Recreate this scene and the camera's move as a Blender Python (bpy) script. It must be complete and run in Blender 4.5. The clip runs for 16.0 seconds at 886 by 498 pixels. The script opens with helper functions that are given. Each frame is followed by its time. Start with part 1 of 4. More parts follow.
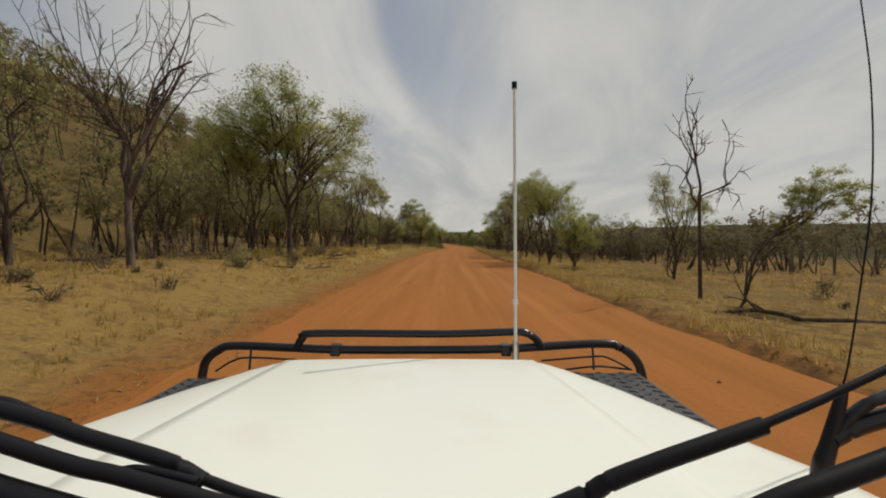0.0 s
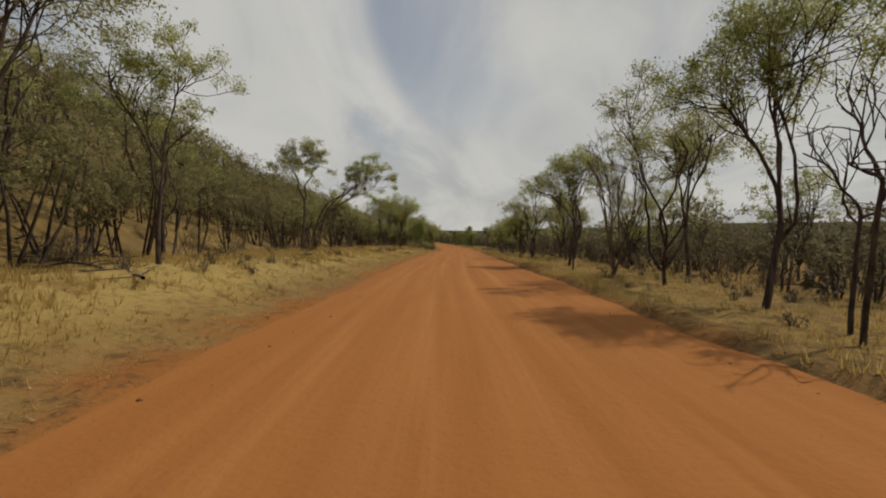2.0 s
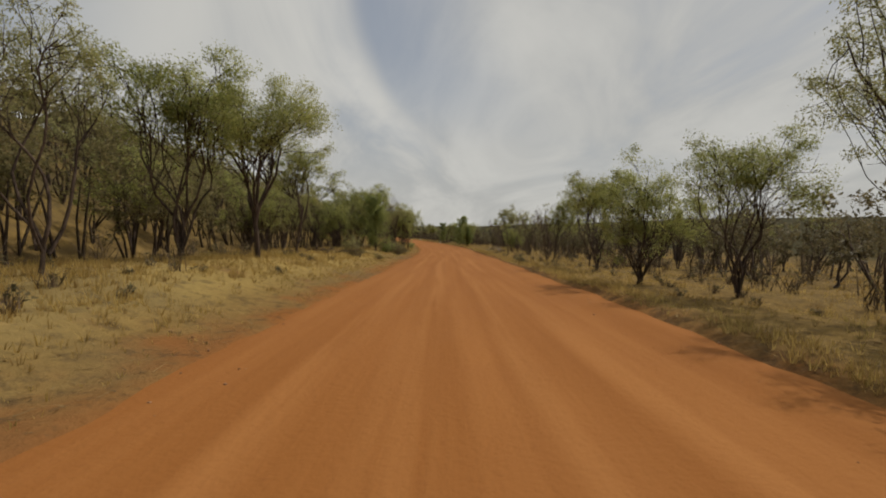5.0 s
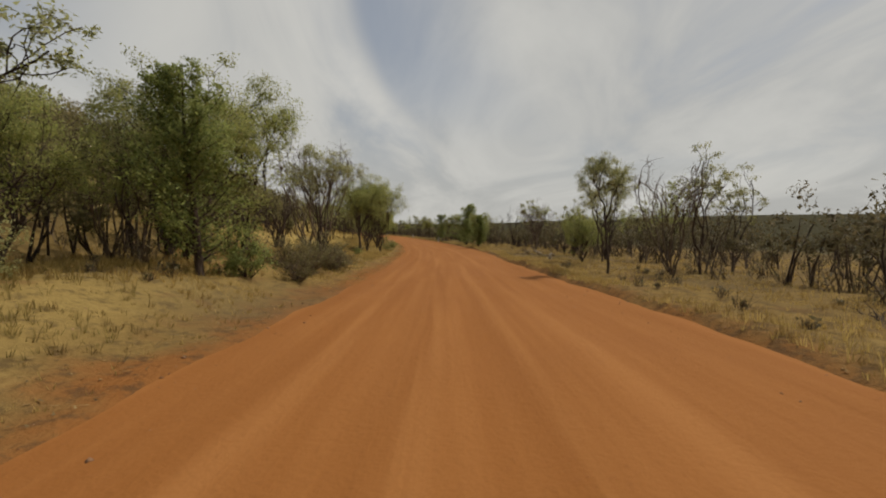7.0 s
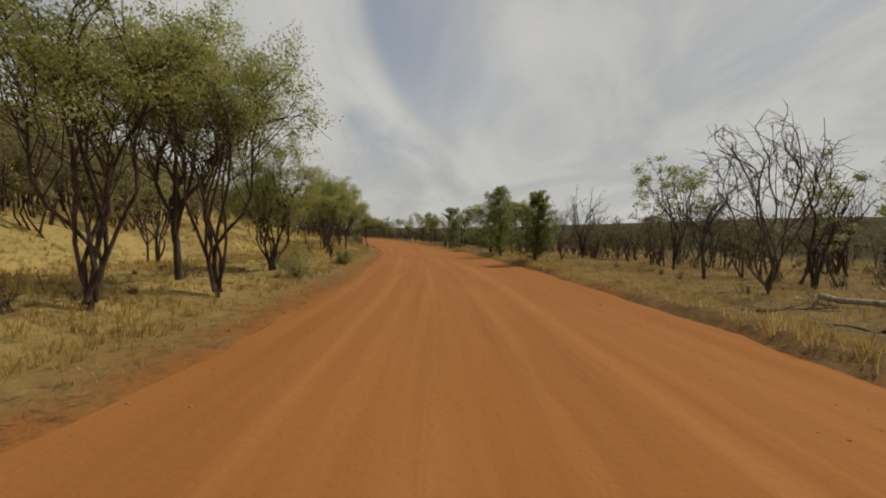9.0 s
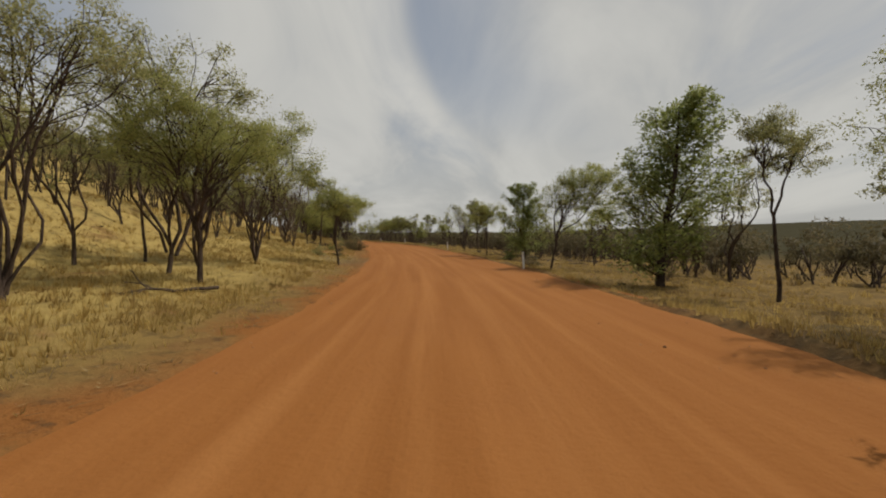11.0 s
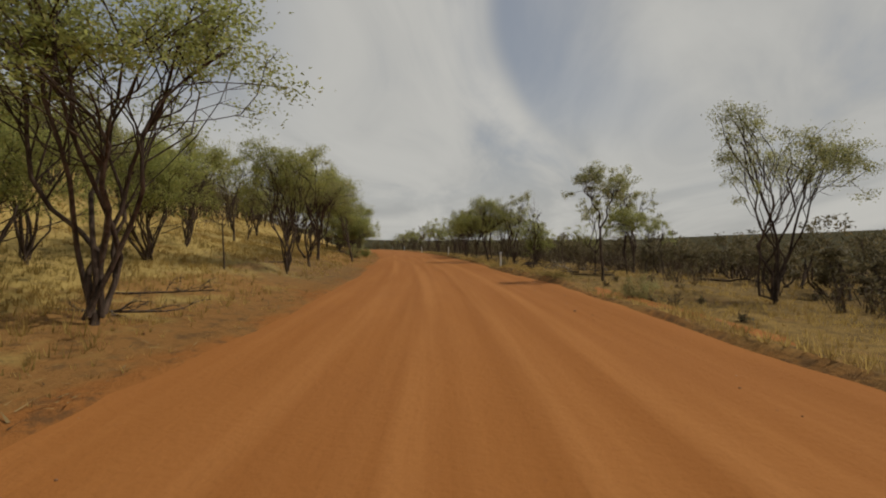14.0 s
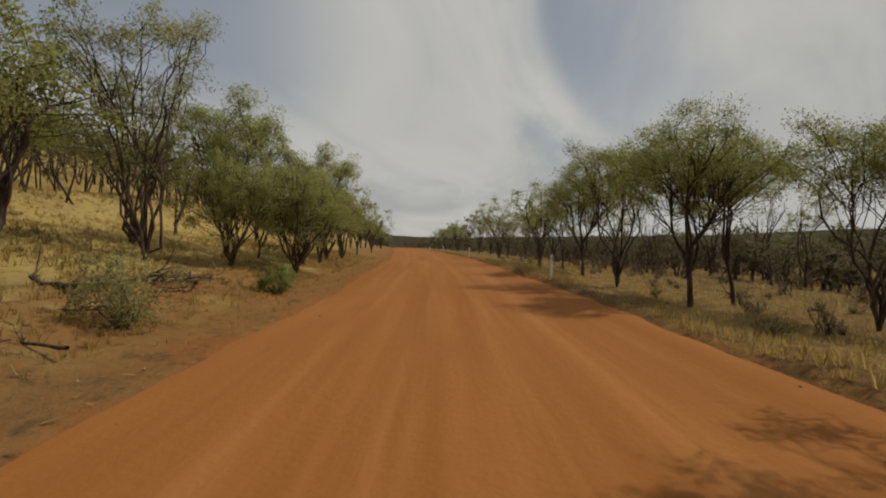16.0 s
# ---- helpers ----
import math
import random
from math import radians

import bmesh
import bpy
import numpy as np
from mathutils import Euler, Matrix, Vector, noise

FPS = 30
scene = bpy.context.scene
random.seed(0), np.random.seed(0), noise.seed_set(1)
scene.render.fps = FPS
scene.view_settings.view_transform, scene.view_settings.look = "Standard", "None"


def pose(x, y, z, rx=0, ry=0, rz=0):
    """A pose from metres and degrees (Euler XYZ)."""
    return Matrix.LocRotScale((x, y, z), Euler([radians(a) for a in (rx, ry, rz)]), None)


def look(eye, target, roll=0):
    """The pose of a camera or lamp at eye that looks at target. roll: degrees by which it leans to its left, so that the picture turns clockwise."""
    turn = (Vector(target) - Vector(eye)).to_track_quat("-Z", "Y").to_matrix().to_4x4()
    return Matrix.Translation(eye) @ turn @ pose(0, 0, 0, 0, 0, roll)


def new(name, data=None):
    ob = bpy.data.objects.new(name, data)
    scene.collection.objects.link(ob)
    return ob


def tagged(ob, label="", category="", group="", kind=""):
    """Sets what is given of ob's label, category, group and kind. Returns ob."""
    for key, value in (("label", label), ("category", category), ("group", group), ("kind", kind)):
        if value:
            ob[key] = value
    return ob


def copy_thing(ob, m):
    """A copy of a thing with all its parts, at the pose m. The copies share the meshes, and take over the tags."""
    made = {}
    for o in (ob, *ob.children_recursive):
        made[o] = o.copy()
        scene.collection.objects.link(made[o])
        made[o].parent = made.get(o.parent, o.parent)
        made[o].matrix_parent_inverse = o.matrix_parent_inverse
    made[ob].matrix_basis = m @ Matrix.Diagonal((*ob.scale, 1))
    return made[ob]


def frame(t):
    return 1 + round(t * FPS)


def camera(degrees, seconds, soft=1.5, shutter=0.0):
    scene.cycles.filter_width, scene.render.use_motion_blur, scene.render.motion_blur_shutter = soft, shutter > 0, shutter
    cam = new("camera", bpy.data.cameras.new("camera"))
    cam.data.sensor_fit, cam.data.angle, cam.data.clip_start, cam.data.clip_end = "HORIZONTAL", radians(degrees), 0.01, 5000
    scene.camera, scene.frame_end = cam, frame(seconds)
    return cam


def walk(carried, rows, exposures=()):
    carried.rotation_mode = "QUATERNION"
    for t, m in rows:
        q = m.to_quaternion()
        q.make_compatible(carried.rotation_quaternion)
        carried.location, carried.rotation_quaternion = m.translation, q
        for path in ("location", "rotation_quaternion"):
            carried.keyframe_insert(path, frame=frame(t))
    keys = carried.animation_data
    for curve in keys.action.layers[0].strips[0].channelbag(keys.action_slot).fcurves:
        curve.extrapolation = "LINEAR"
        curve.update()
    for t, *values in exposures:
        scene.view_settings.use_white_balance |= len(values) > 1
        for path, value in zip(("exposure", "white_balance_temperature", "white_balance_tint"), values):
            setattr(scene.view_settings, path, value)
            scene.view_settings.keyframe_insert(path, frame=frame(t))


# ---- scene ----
# The lens and the drive: a steady 17.5 m/s along a dirt road that bends to the left.
cam = camera(90.0, 16.0, soft=2.0, shutter=0.0)
SPEED, EYE = 17.5, 1.75
YAW = [0.03, -0.06, -0.3, -0.58, -0.91, -1.23, -1.55, -1.95, -2.38, -2.56, -2.69, -2.78, -2.85, -2.86, -2.82, -2.76, -2.68, -2.31, -1.48, -0.34, 0.95, 2.38, 3.94, 5.65, 7.76, 9.8, 11.59, 13.29, 14.96, 16.55, 18.13, 19.67, 20.88]
TILT = [0.04, 0.03, -0.02, -0.08, -0.12, -0.14, -0.17, -0.23, -0.33, -0.46, -0.61, -0.74, -0.85, -0.89, -0.88, -0.81, -0.68, -0.5, -0.3, -0.13, 0.02, 0.17, 0.32, 0.51, 0.76, 1.0, 1.2, 1.32, 1.33, 1.25, 1.12, 1.01, 0.93]


def road_line():
    """Centre line of the drive every 0.25 m, with straight ends: distance, x, y, z, heading (left positive, radians)."""
    d = np.arange(-80, 2600, 0.25)
    knots = np.arange(33) * 0.5 * SPEED
    yaw = np.radians(np.interp(d, np.append(knots, 345), YAW + [27.2]))
    tilt = np.radians(np.interp(d, np.append(knots, (330, 460)), TILT + [0.6, 0.0]))
    x, y, z = (np.concatenate(([0], np.cumsum(v[:-1] * 0.25))) for v in (-np.sin(yaw), np.cos(yaw), np.sin(tilt)))
    i = int(80 / 0.25)
    return d, x - x[i], y - y[i], z - z[i], yaw, tilt


LINE = road_line()


def on_line(s):
    return [np.interp(s, LINE[0], v) for v in LINE[1:]]


rows = []
for n in range(33):
    x, y, z, yaw, tilt = on_line(n * 0.5 * SPEED)
    rows.append((n * 0.5, pose(x, y, z + EYE, 90 - 1.17 + TILT[n], 0, YAW[n])))
walk(cam, rows, ((0, 0.03, 6750, 9), (2, 0.0, 6750, 9), (11.5, 0.0, 6750, 9), (13, -0.13, 6750, 9), (16, -0.15, 6750, 9)))

# ---- sky and sun ----
SUN_AZ, SUN_EL = radians(66), radians(53)  # clockwise from straight ahead; above the horizon


def node(tree, kind, **sockets):
    n = tree.nodes.new(kind)
    for k, v in sockets.items():
        key = int(k[1:]) if k[0] == "i" and k[1:].isdigit() else k.replace("_", " ")
        if hasattr(v, "is_linked"):
            tree.links.new(v, n.inputs[key])
        else:
            n.inputs[key].default_value = v
    return n


def calc(tree, op, a, b=0.0, c=0.0):
    n = tree.nodes.new("ShaderNodeMath")
    n.operation = op
    for i, v in enumerate((a, b, c)):
        if hasattr(v, "is_linked"):
            tree.links.new(v, n.inputs[i])
        else:
            n.inputs[i].default_value = v
    return n.outputs[0]


def ramp01(tree, v, lo, hi):
    n = tree.nodes.new("ShaderNodeMapRange")
    n.interpolation_type = "SMOOTHSTEP"
    tree.links.new(v, n.inputs["Value"])
    n.inputs["From Min"].default_value, n.inputs["From Max"].default_value = lo, hi
    return n.outputs["Result"]


def blend(tree, fac, a, b):
    n = tree.nodes.new("ShaderNodeMix")
    n.data_type = "RGBA"
    for sock, v in ((n.inputs[0], fac), (n.inputs[6], a), (n.inputs[7], b)):
        if hasattr(v, "is_linked"):
            tree.links.new(v, sock)
        else:
            sock.default_value = v if not isinstance(v, tuple) else (*v, 1)[:4]
    return n.outputs[2]


def make_sky():
    w = bpy.data.worlds.new("hazy_sky")
    scene.world = w
    w.use_nodes = True
    t = w.node_tree
    t.nodes.clear()
    sky = node(t, "ShaderNodeTexSky")
    sky.sky_type, sky.sun_disc, sky.sun_elevation, sky.sun_rotation, sky.dust_density = "NISHITA", False, SUN_EL, SUN_AZ, 2.0
    co = node(t, "ShaderNodeTexCoord").outputs["Generated"]
    sep = node(t, "ShaderNodeSeparateXYZ", Vector=co)
    ahead = calc(t, "MAXIMUM", sep.outputs[1], 0.05)
    u = calc(t, "DIVIDE", sep.outputs[0], ahead)
    v = calc(t, "DIVIDE", sep.outputs[2], ahead)
    up = calc(t, "ADD", calc(t, "MAXIMUM", sep.outputs[2], 0.0), 0.22)
    # cloud sheet: streaks on a plane overhead
    flat = node(t, "ShaderNodeCombineXYZ", X=calc(t, "DIVIDE", sep.outputs[0], up), Y=calc(t, "DIVIDE", sep.outputs[1], up))
    turned = node(t, "ShaderNodeMapping", Vector=flat.outputs[0], Rotation=(0, 0, radians(24)), Scale=(1.0, 0.5, 1.0))
    streak = node(t, "ShaderNodeTexNoise", Vector=turned.outputs[0], Scale=1.5, Detail=6.0, Roughness=0.56, Distortion=0.8).outputs[0]
    soft_noise = node(t, "ShaderNodeTexNoise", Vector=flat.outputs[0], Scale=0.55, Detail=3.0, Roughness=0.5).outputs[0]
    cover = calc(t, "ADD", calc(t, "MULTIPLY", streak, 0.55), calc(t, "MULTIPLY", soft_noise, 0.45))
    cover = ramp01(t, cover, 0.27, 0.53)
    # the long clear gap in the cloud ahead, with a sharp western rim
    q = calc(t, "SUBTRACT", v, 0.40)
    wob = calc(t, "MULTIPLY", calc(t, "SUBTRACT", streak, 0.5), 0.12)
    rim = calc(t, "ADD", calc(t, "ADD", calc(t, "MULTIPLY", q, -0.47), calc(t, "MULTIPLY", calc(t, "MULTIPLY", q, q), 1.5)), -0.15)
    off = calc(t, "ADD", calc(t, "SUBTRACT", u, rim), wob)
    gap = calc(t, "MULTIPLY", ramp01(t, off, 0.0, 0.05), calc(t, "SUBTRACT", 1.0, ramp01(t, off, 0.10, 0.42)))
    gap = calc(t, "MULTIPLY", gap, ramp01(t, v, 0.17, 0.38))
    gap = calc(t, "MULTIPLY", gap, ramp01(t, sep.outputs[1], 0.1, 0.4))
    edge = calc(t, "MULTIPLY", ramp01(t, off, -0.20, -0.015), calc(t, "SUBTRACT", 1.0, ramp01(t, off, -0.03, 0.05)))
    edge = calc(t, "MULTIPLY", edge, ramp01(t, soft_noise, 0.3, 0.6))
    edge = calc(t, "MULTIPLY", edge, ramp01(t, v, 0.12, 0.30))
    edge = calc(t, "MULTIPLY", edge, ramp01(t, sep.outputs[1], 0.1, 0.4))
    # bluer sky far to the west
    west = calc(t, "MULTIPLY", calc(t, "ARCTAN2", sep.outputs[0], sep.outputs[1]), -1.0)
    clear = calc(t, "MULTIPLY", ramp01(t, calc(t, "ADD", west, calc(t, "MULTIPLY", wob, 1.2)), 0.50, 0.86), ramp01(t, sep.outputs[2], 0.18, 0.36))
    cover = calc(t, "MULTIPLY", cover, calc(t, "SUBTRACT", 1.0, calc(t, "MULTIPLY", clear, 0.8)))
    low = calc(t, "SUBTRACT", 1.0, ramp01(t, sep.outputs[2], 0.05, 0.42))
    cover = calc(t, "MAXIMUM", calc(t, "MULTIPLY", cover, 0.92), calc(t, "MULTIPLY", low, 0.93))
    cover = calc(t, "MAXIMUM", calc(t, "MULTIPLY", cover, calc(t, "SUBTRACT", 1.0, calc(t, "MULTIPLY", gap, 0.62))), calc(t, "MULTIPLY", edge, 0.97))
    white = blend(t, ramp01(t, streak, 0.32, 0.68), (4.3, 4.36, 4.33), (5.65, 5.65, 5.48))
    blue = blend(t, 0.62, sky.outputs[0], (2.7, 3.0, 3.5))
    white = blend(t, calc(t, "MULTIPLY", edge, 0.85), white, (6.7, 6.65, 6.4))
    out = blend(t, cover, blue, white)
    bg = node(t, "ShaderNodeBackground", Color=out, Strength=0.1)
    end = node(t, "ShaderNodeOutputWorld", Surface=bg.outputs[0])


make_sky()
sun = new("sun", bpy.data.lights.new("sun", "SUN"))
sun.data.energy, sun.data.angle, sun.data.color = 2.4, radians(0.8), (1.0, 0.94, 0.84)
sun.matrix_basis = look((0, 0, 0), (-math.sin(SUN_AZ) * math.cos(SUN_EL), -math.cos(SUN_AZ) * math.cos(SUN_EL), -math.sin(SUN_EL)))
sun.location = (60, 0, 80)


# ---- materials ----
def material(name, build):
    m = bpy.data.materials.new(name)
    m.use_nodes = True
    t = m.node_tree
    t.nodes.clear()
    surf = build(t)
    t.links.new(surf, node(t, "ShaderNodeOutputMaterial").inputs["Surface"])
    return m


def noise_at(t, scale, detail=4.0, rough=0.55, vec=None, stretch=None):
    if vec is None:
        vec = node(t, "ShaderNodeNewGeometry").outputs["Position"]
    if stretch:
        vec = node(t, "ShaderNodeMapping", Vector=vec, Scale=stretch).outputs[0]
    return node(t, "ShaderNodeTexNoise", Vector=vec, Scale=scale, Detail=detail, Roughness=rough).outputs[0]


def bump(t, height, strength, distance):
    return node(t, "ShaderNodeBump", Height=height, Strength=strength, Distance=distance).outputs[0]


def attr(t, name):
    n = node(t, "ShaderNodeAttribute")
    n.attribute_name = name
    return n.outputs["Fac"]


def shade(t, color, rough=0.9, normal=None, metal=0.0, spec=0.3, coat=0.0):
    s = node(t, "ShaderNodeBsdfPrincipled", Base_Color=color if hasattr(color, "is_linked") else (*color, 1), Roughness=rough, Metallic=metal)
    s.inputs["Specular IOR Level"].default_value = spec
    s.inputs["Coat Weight"].default_value = coat
    if normal is not None:
        t.links.new(normal, s.inputs["Normal"])
    return s.outputs[0]


def road_build(t):
    lat, dist = attr(t, "lat"), attr(t, "dist")
    along = node(t, "ShaderNodeCombineXYZ", X=lat, Y=calc(t, "MULTIPLY", dist, 0.035)).outputs[0]
    lanes = noise_at(t, 1.7, 5.0, 0.6, along)
    fine = noise_at(t, 9.0, 6.0, 0.7)
    broad = noise_at(t, 0.28, 3.0)
    c = blend(t, ramp01(t, lanes, 0.30, 0.74), (0.292, 0.110, 0.027), (0.355, 0.143, 0.040))
    c = blend(t, calc(t, "MULTIPLY", ramp01(t, broad, 0.45, 0.7), 0.4), c, (0.30, 0.115, 0.032))
    c = blend(t, calc(t, "MULTIPLY", ramp01(t, fine, 0.55, 0.75), 0.28), c, (0.21, 0.078, 0.023))
    drift = noise_at(t, 1.0, 2.0, 0.5, node(t, "ShaderNodeCombineXYZ", X=calc(t, "MULTIPLY", dist, 0.03)).outputs[0])
    lane = calc(t, "ADD", lat, calc(t, "MULTIPLY", calc(t, "SUBTRACT", drift, 0.5), 1.2))
    pale = 0.0
    for centre, wide in ((-0.25, 0.34), (1.15, 0.26), (2.4, 0.4), (-1.75, 0.3)):
        strip = calc(t, "SUBTRACT", 1.0, ramp01(t, calc(t, "ABSOLUTE", calc(t, "SUBTRACT", lane, centre)), 0.04, wide))
        pale = strip if pale == 0.0 else calc(t, "MAXIMUM", pale, strip)
    c = blend(t, calc(t, "MULTIPLY", calc(t, "MULTIPLY", pale, ramp01(t, lanes, 0.30, 0.6)), 0.4), c, (0.43, 0.185, 0.058))
    pebbles = node(t, "ShaderNodeTexVoronoi", Vector=node(t, "ShaderNodeNewGeometry").outputs["Position"], Scale=14.0).outputs["Distance"]
    h = calc(t, "ADD", calc(t, "MULTIPLY", fine, 0.6), calc(t, "ADD", calc(t, "MULTIPLY", lanes, 0.8), calc(t, "MULTIPLY", pebbles, 0.12)))
    return shade(t, c, 0.95, bump(t, h, 0.55, 0.05), spec=0.15)


def ground_build(t):
    edge = attr(t, "off")
    far = attr(t, "far")
    patch = noise_at(t, 0.5, 5.0, 0.6)
    broad = noise_at(t, 0.07, 4.0)
    fine = noise_at(t, 7.0, 6.0, 0.7)
    straw = blend(t, fine, (0.165, 0.105, 0.037), (0.36, 0.238, 0.082))
    straw = blend(t, calc(t, "MULTIPLY", attr(t, "gold"), 0.8), straw, blend(t, fine, (0.33, 0.235, 0.076), (0.58, 0.44, 0.16)))
    earth = blend(t, fine, (0.15, 0.075, 0.031), (0.27, 0.145, 0.06))
    left = ramp01(t, calc(t, "MULTIPLY", attr(t, "lat"), -1.0), -1.0, 1.0)
    spread = calc(t, "MULTIPLY", calc(t, "SUBTRACT", patch, 0.5), calc(t, "ADD", 2.0, calc(t, "MULTIPLY", left, 2.5)))
    near = calc(t, "SUBTRACT", 1.0, ramp01(t, calc(t, "ADD", calc(t, "ADD", edge, spread), calc(t, "SUBTRACT", 0.9, calc(t, "MULTIPLY", left, 0.5))), 0.2, 2.3))
    bare = calc(t, "MAXIMUM", near, calc(t, "MULTIPLY", ramp01(t, calc(t, "ADD", patch, calc(t, "MULTIPLY", attr(t, "bare"), 0.22)), 0.56, 0.70), 0.75))
    red = blend(t, fine, (0.235, 0.094, 0.027), (0.33, 0.140, 0.044))
    soil = blend(t, calc(t, "MAXIMUM", near, calc(t, "MULTIPLY", attr(t, "bare"), 0.55)), earth, red)
    c = blend(t, bare, straw, soil)
    litter = noise_at(t, 2.4, 6.0, 0.75)
    cover = calc(t, "ADD", litter, calc(t, "MULTIPLY", calc(t, "SUBTRACT", 1.0, left), 0.05))  # more fallen-leaf colour beside the woods on the flat, painting in tree shade too
    c = blend(t, calc(t, "MULTIPLY", ramp01(t, cover, 0.49, 0.66), 0.66), c, (0.085, 0.055, 0.030))
    c = blend(t, calc(t, "MULTIPLY", ramp01(t, noise_at(t, 1.1, 5.0, 0.7, None, (1.0, 1.0, 0.2)), 0.58, 0.7), calc(t, "SUBTRACT", 0.5, calc(t, "MULTIPLY", near, 0.5))), c, (0.40, 0.275, 0.10))
    # leaf litter below the woods, its dark colour also painting in the canopy's shade
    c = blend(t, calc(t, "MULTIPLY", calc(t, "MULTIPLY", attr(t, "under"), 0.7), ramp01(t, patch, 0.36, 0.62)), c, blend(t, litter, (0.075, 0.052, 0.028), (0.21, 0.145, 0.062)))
    grey = blend(t, broad, (0.10, 0.075, 0.045), (0.17, 0.13, 0.07))
    c = blend(t, calc(t, "MULTIPLY", ramp01(t, broad, 0.5, 0.68), 0.45), c, grey)
    scrub = blend(t, noise_at(t, 0.16, 6.0, 0.7), (0.024, 0.022, 0.011), (0.080, 0.070, 0.033))
    c = blend(t, far, c, scrub)
    return shade(t, c, 1.0, bump(t, calc(t, "ADD", fine, patch), 0.8, 0.08), spec=0.05)


def leaf_build(dark, light, dry):
    def build(t):
        r = node(t, "ShaderNodeNewGeometry").outputs["Random Per Island"]
        o = node(t, "ShaderNodeObjectInfo").outputs["Random"]
        c = blend(t, r, dark, light)
        c = blend(t, calc(t, "MULTIPLY", ramp01(t, r, 0.78, 0.95), 0.6), c, dry)
        c = blend(t, calc(t, "MULTIPLY", o, 0.28), c, tuple(0.5 * (a + b) for a, b in zip(dark, dry)))
        d = shade(t, c, 0.6, spec=0.25)
        tr = node(t, "ShaderNodeBsdfTranslucent", Color=c).outputs[0]
        m = node(t, "ShaderNodeMixShader", Fac=0.56)
        t.links.new(d, m.inputs[1])
        t.links.new(tr, m.inputs[2])
        return m.outputs[0]
    return build


def bark_build(lo, hi):
    def build(t):
        co = node(t, "ShaderNodeTexCoord").outputs["Object"]
        n1 = noise_at(t, 9.0, 6.0, 0.7, co, (1, 1, 0.22))
        o = node(t, "ShaderNodeObjectInfo").outputs["Random"]
        c = blend(t, ramp01(t, n1, 0.35, 0.65), lo, hi)
        c = blend(t, calc(t, "MULTIPLY", o, 0.3), c, tuple(v * 0.5 for v in lo))
        return shade(t, c, 0.95, bump(t, n1, 0.9, 0.03), spec=0.1)
    return build


ROAD = material("red_dirt", road_build)
GROUND = material("dry_ground", ground_build)
LEAF = material("olive_leaves", leaf_build((0.225, 0.242, 0.070), (0.470, 0.495, 0.146), (0.464, 0.381, 0.149)))
LEAF_GREY = material("grey_green_leaves", leaf_build((0.228, 0.228, 0.092), (0.492, 0.488, 0.190), (0.456, 0.378, 0.190)))
LEAF_SCRUB = material("dry_brown_scrub_leaves", leaf_build((0.084, 0.072, 0.038), (0.207, 0.174, 0.082), (0.224, 0.162, 0.089)))
LEAF_HILL = material("grey_olive_scrub_leaves", leaf_build((0.130, 0.115, 0.051), (0.289, 0.254, 0.101), (0.283, 0.216, 0.110)))
LEAF_DARK = material("dark_green_leaves", leaf_build((0.135, 0.164, 0.048), (0.404, 0.444, 0.129), (0.299, 0.281, 0.114)))
BARK = material("dark_bark", bark_build((0.045, 0.033, 0.026), (0.135, 0.098, 0.076)))
BARK_DRY = material("dry_brown_sticks", bark_build((0.095, 0.07, 0.05), (0.23, 0.17, 0.115)))
BARK_GREY = material("grey_dead_wood", bark_build((0.06, 0.046, 0.038), (0.17, 0.13, 0.105)))
PALE_WOOD = material("bleached_dead_wood", bark_build((0.26, 0.20, 0.14), (0.50, 0.42, 0.31)))


def grass_build(t):
    r = node(t, "ShaderNodeNewGeometry").outputs["Random Per Island"]
    p = noise_at(t, 0.12, 3.0)
    c = blend(t, r, (0.31, 0.208, 0.068), (0.62, 0.45, 0.158))
    c = blend(t, calc(t, "MULTIPLY", ramp01(t, p, 0.52, 0.66), 0.5), c, (0.20, 0.18, 0.07))
    c = blend(t, calc(t, "MULTIPLY", ramp01(t, noise_at(t, 0.7, 4.0, 0.65), 0.50, 0.64), 0.6), c, (0.22, 0.130, 0.050))  # browner clumps
    d = shade(t, c, 0.8, spec=0.15)
    tr = node(t, "ShaderNodeBsdfTranslucent", Color=c).outputs[0]
    m = node(t, "ShaderNodeMixShader", Fac=0.6)
    t.links.new(d, m.inputs[1])
    t.links.new(tr, m.inputs[2])
    return m.outputs[0]


GRASS = material("dry_grass", grass_build)


# ---- the lie of the land ----
def step(v, lo, hi):
    k = np.clip((np.asarray(v, float) - lo) / (hi - lo), 0, 1)
    return k * k * (3 - 2 * k)


def wave(s, lat, k, seed=0.0):
    """Cheap smooth unevenness, about -1 to 1."""
    return (np.sin(s * k + 1.7 * np.sin(lat * k * 0.8 + seed) + seed) + np.sin(lat * k * 1.31 - s * k * 0.43 + 2.1 * seed) + np.sin(s * k * 2.3 + lat * k * 1.9 + seed * 3.3)) / 3


def edges(s):
    """Left and right edge of the graded road, metres from the line."""
    left = -3.6 + 0.25 * wave(s, 0, 0.21, 1.0) + 0.12 * wave(s, 0, 1.1, 4.0)
    right = 4.75 + 0.25 * wave(s, 0, 0.17, 2.0) + 0.15 * wave(s, 0, 0.9, 5.0) + 0.4 * step(s, 95, 120) + 0.5 * (step(s, 150, 175) - step(s, 225, 250)) - 0.75 * step(s, 262, 272)
    return left, right


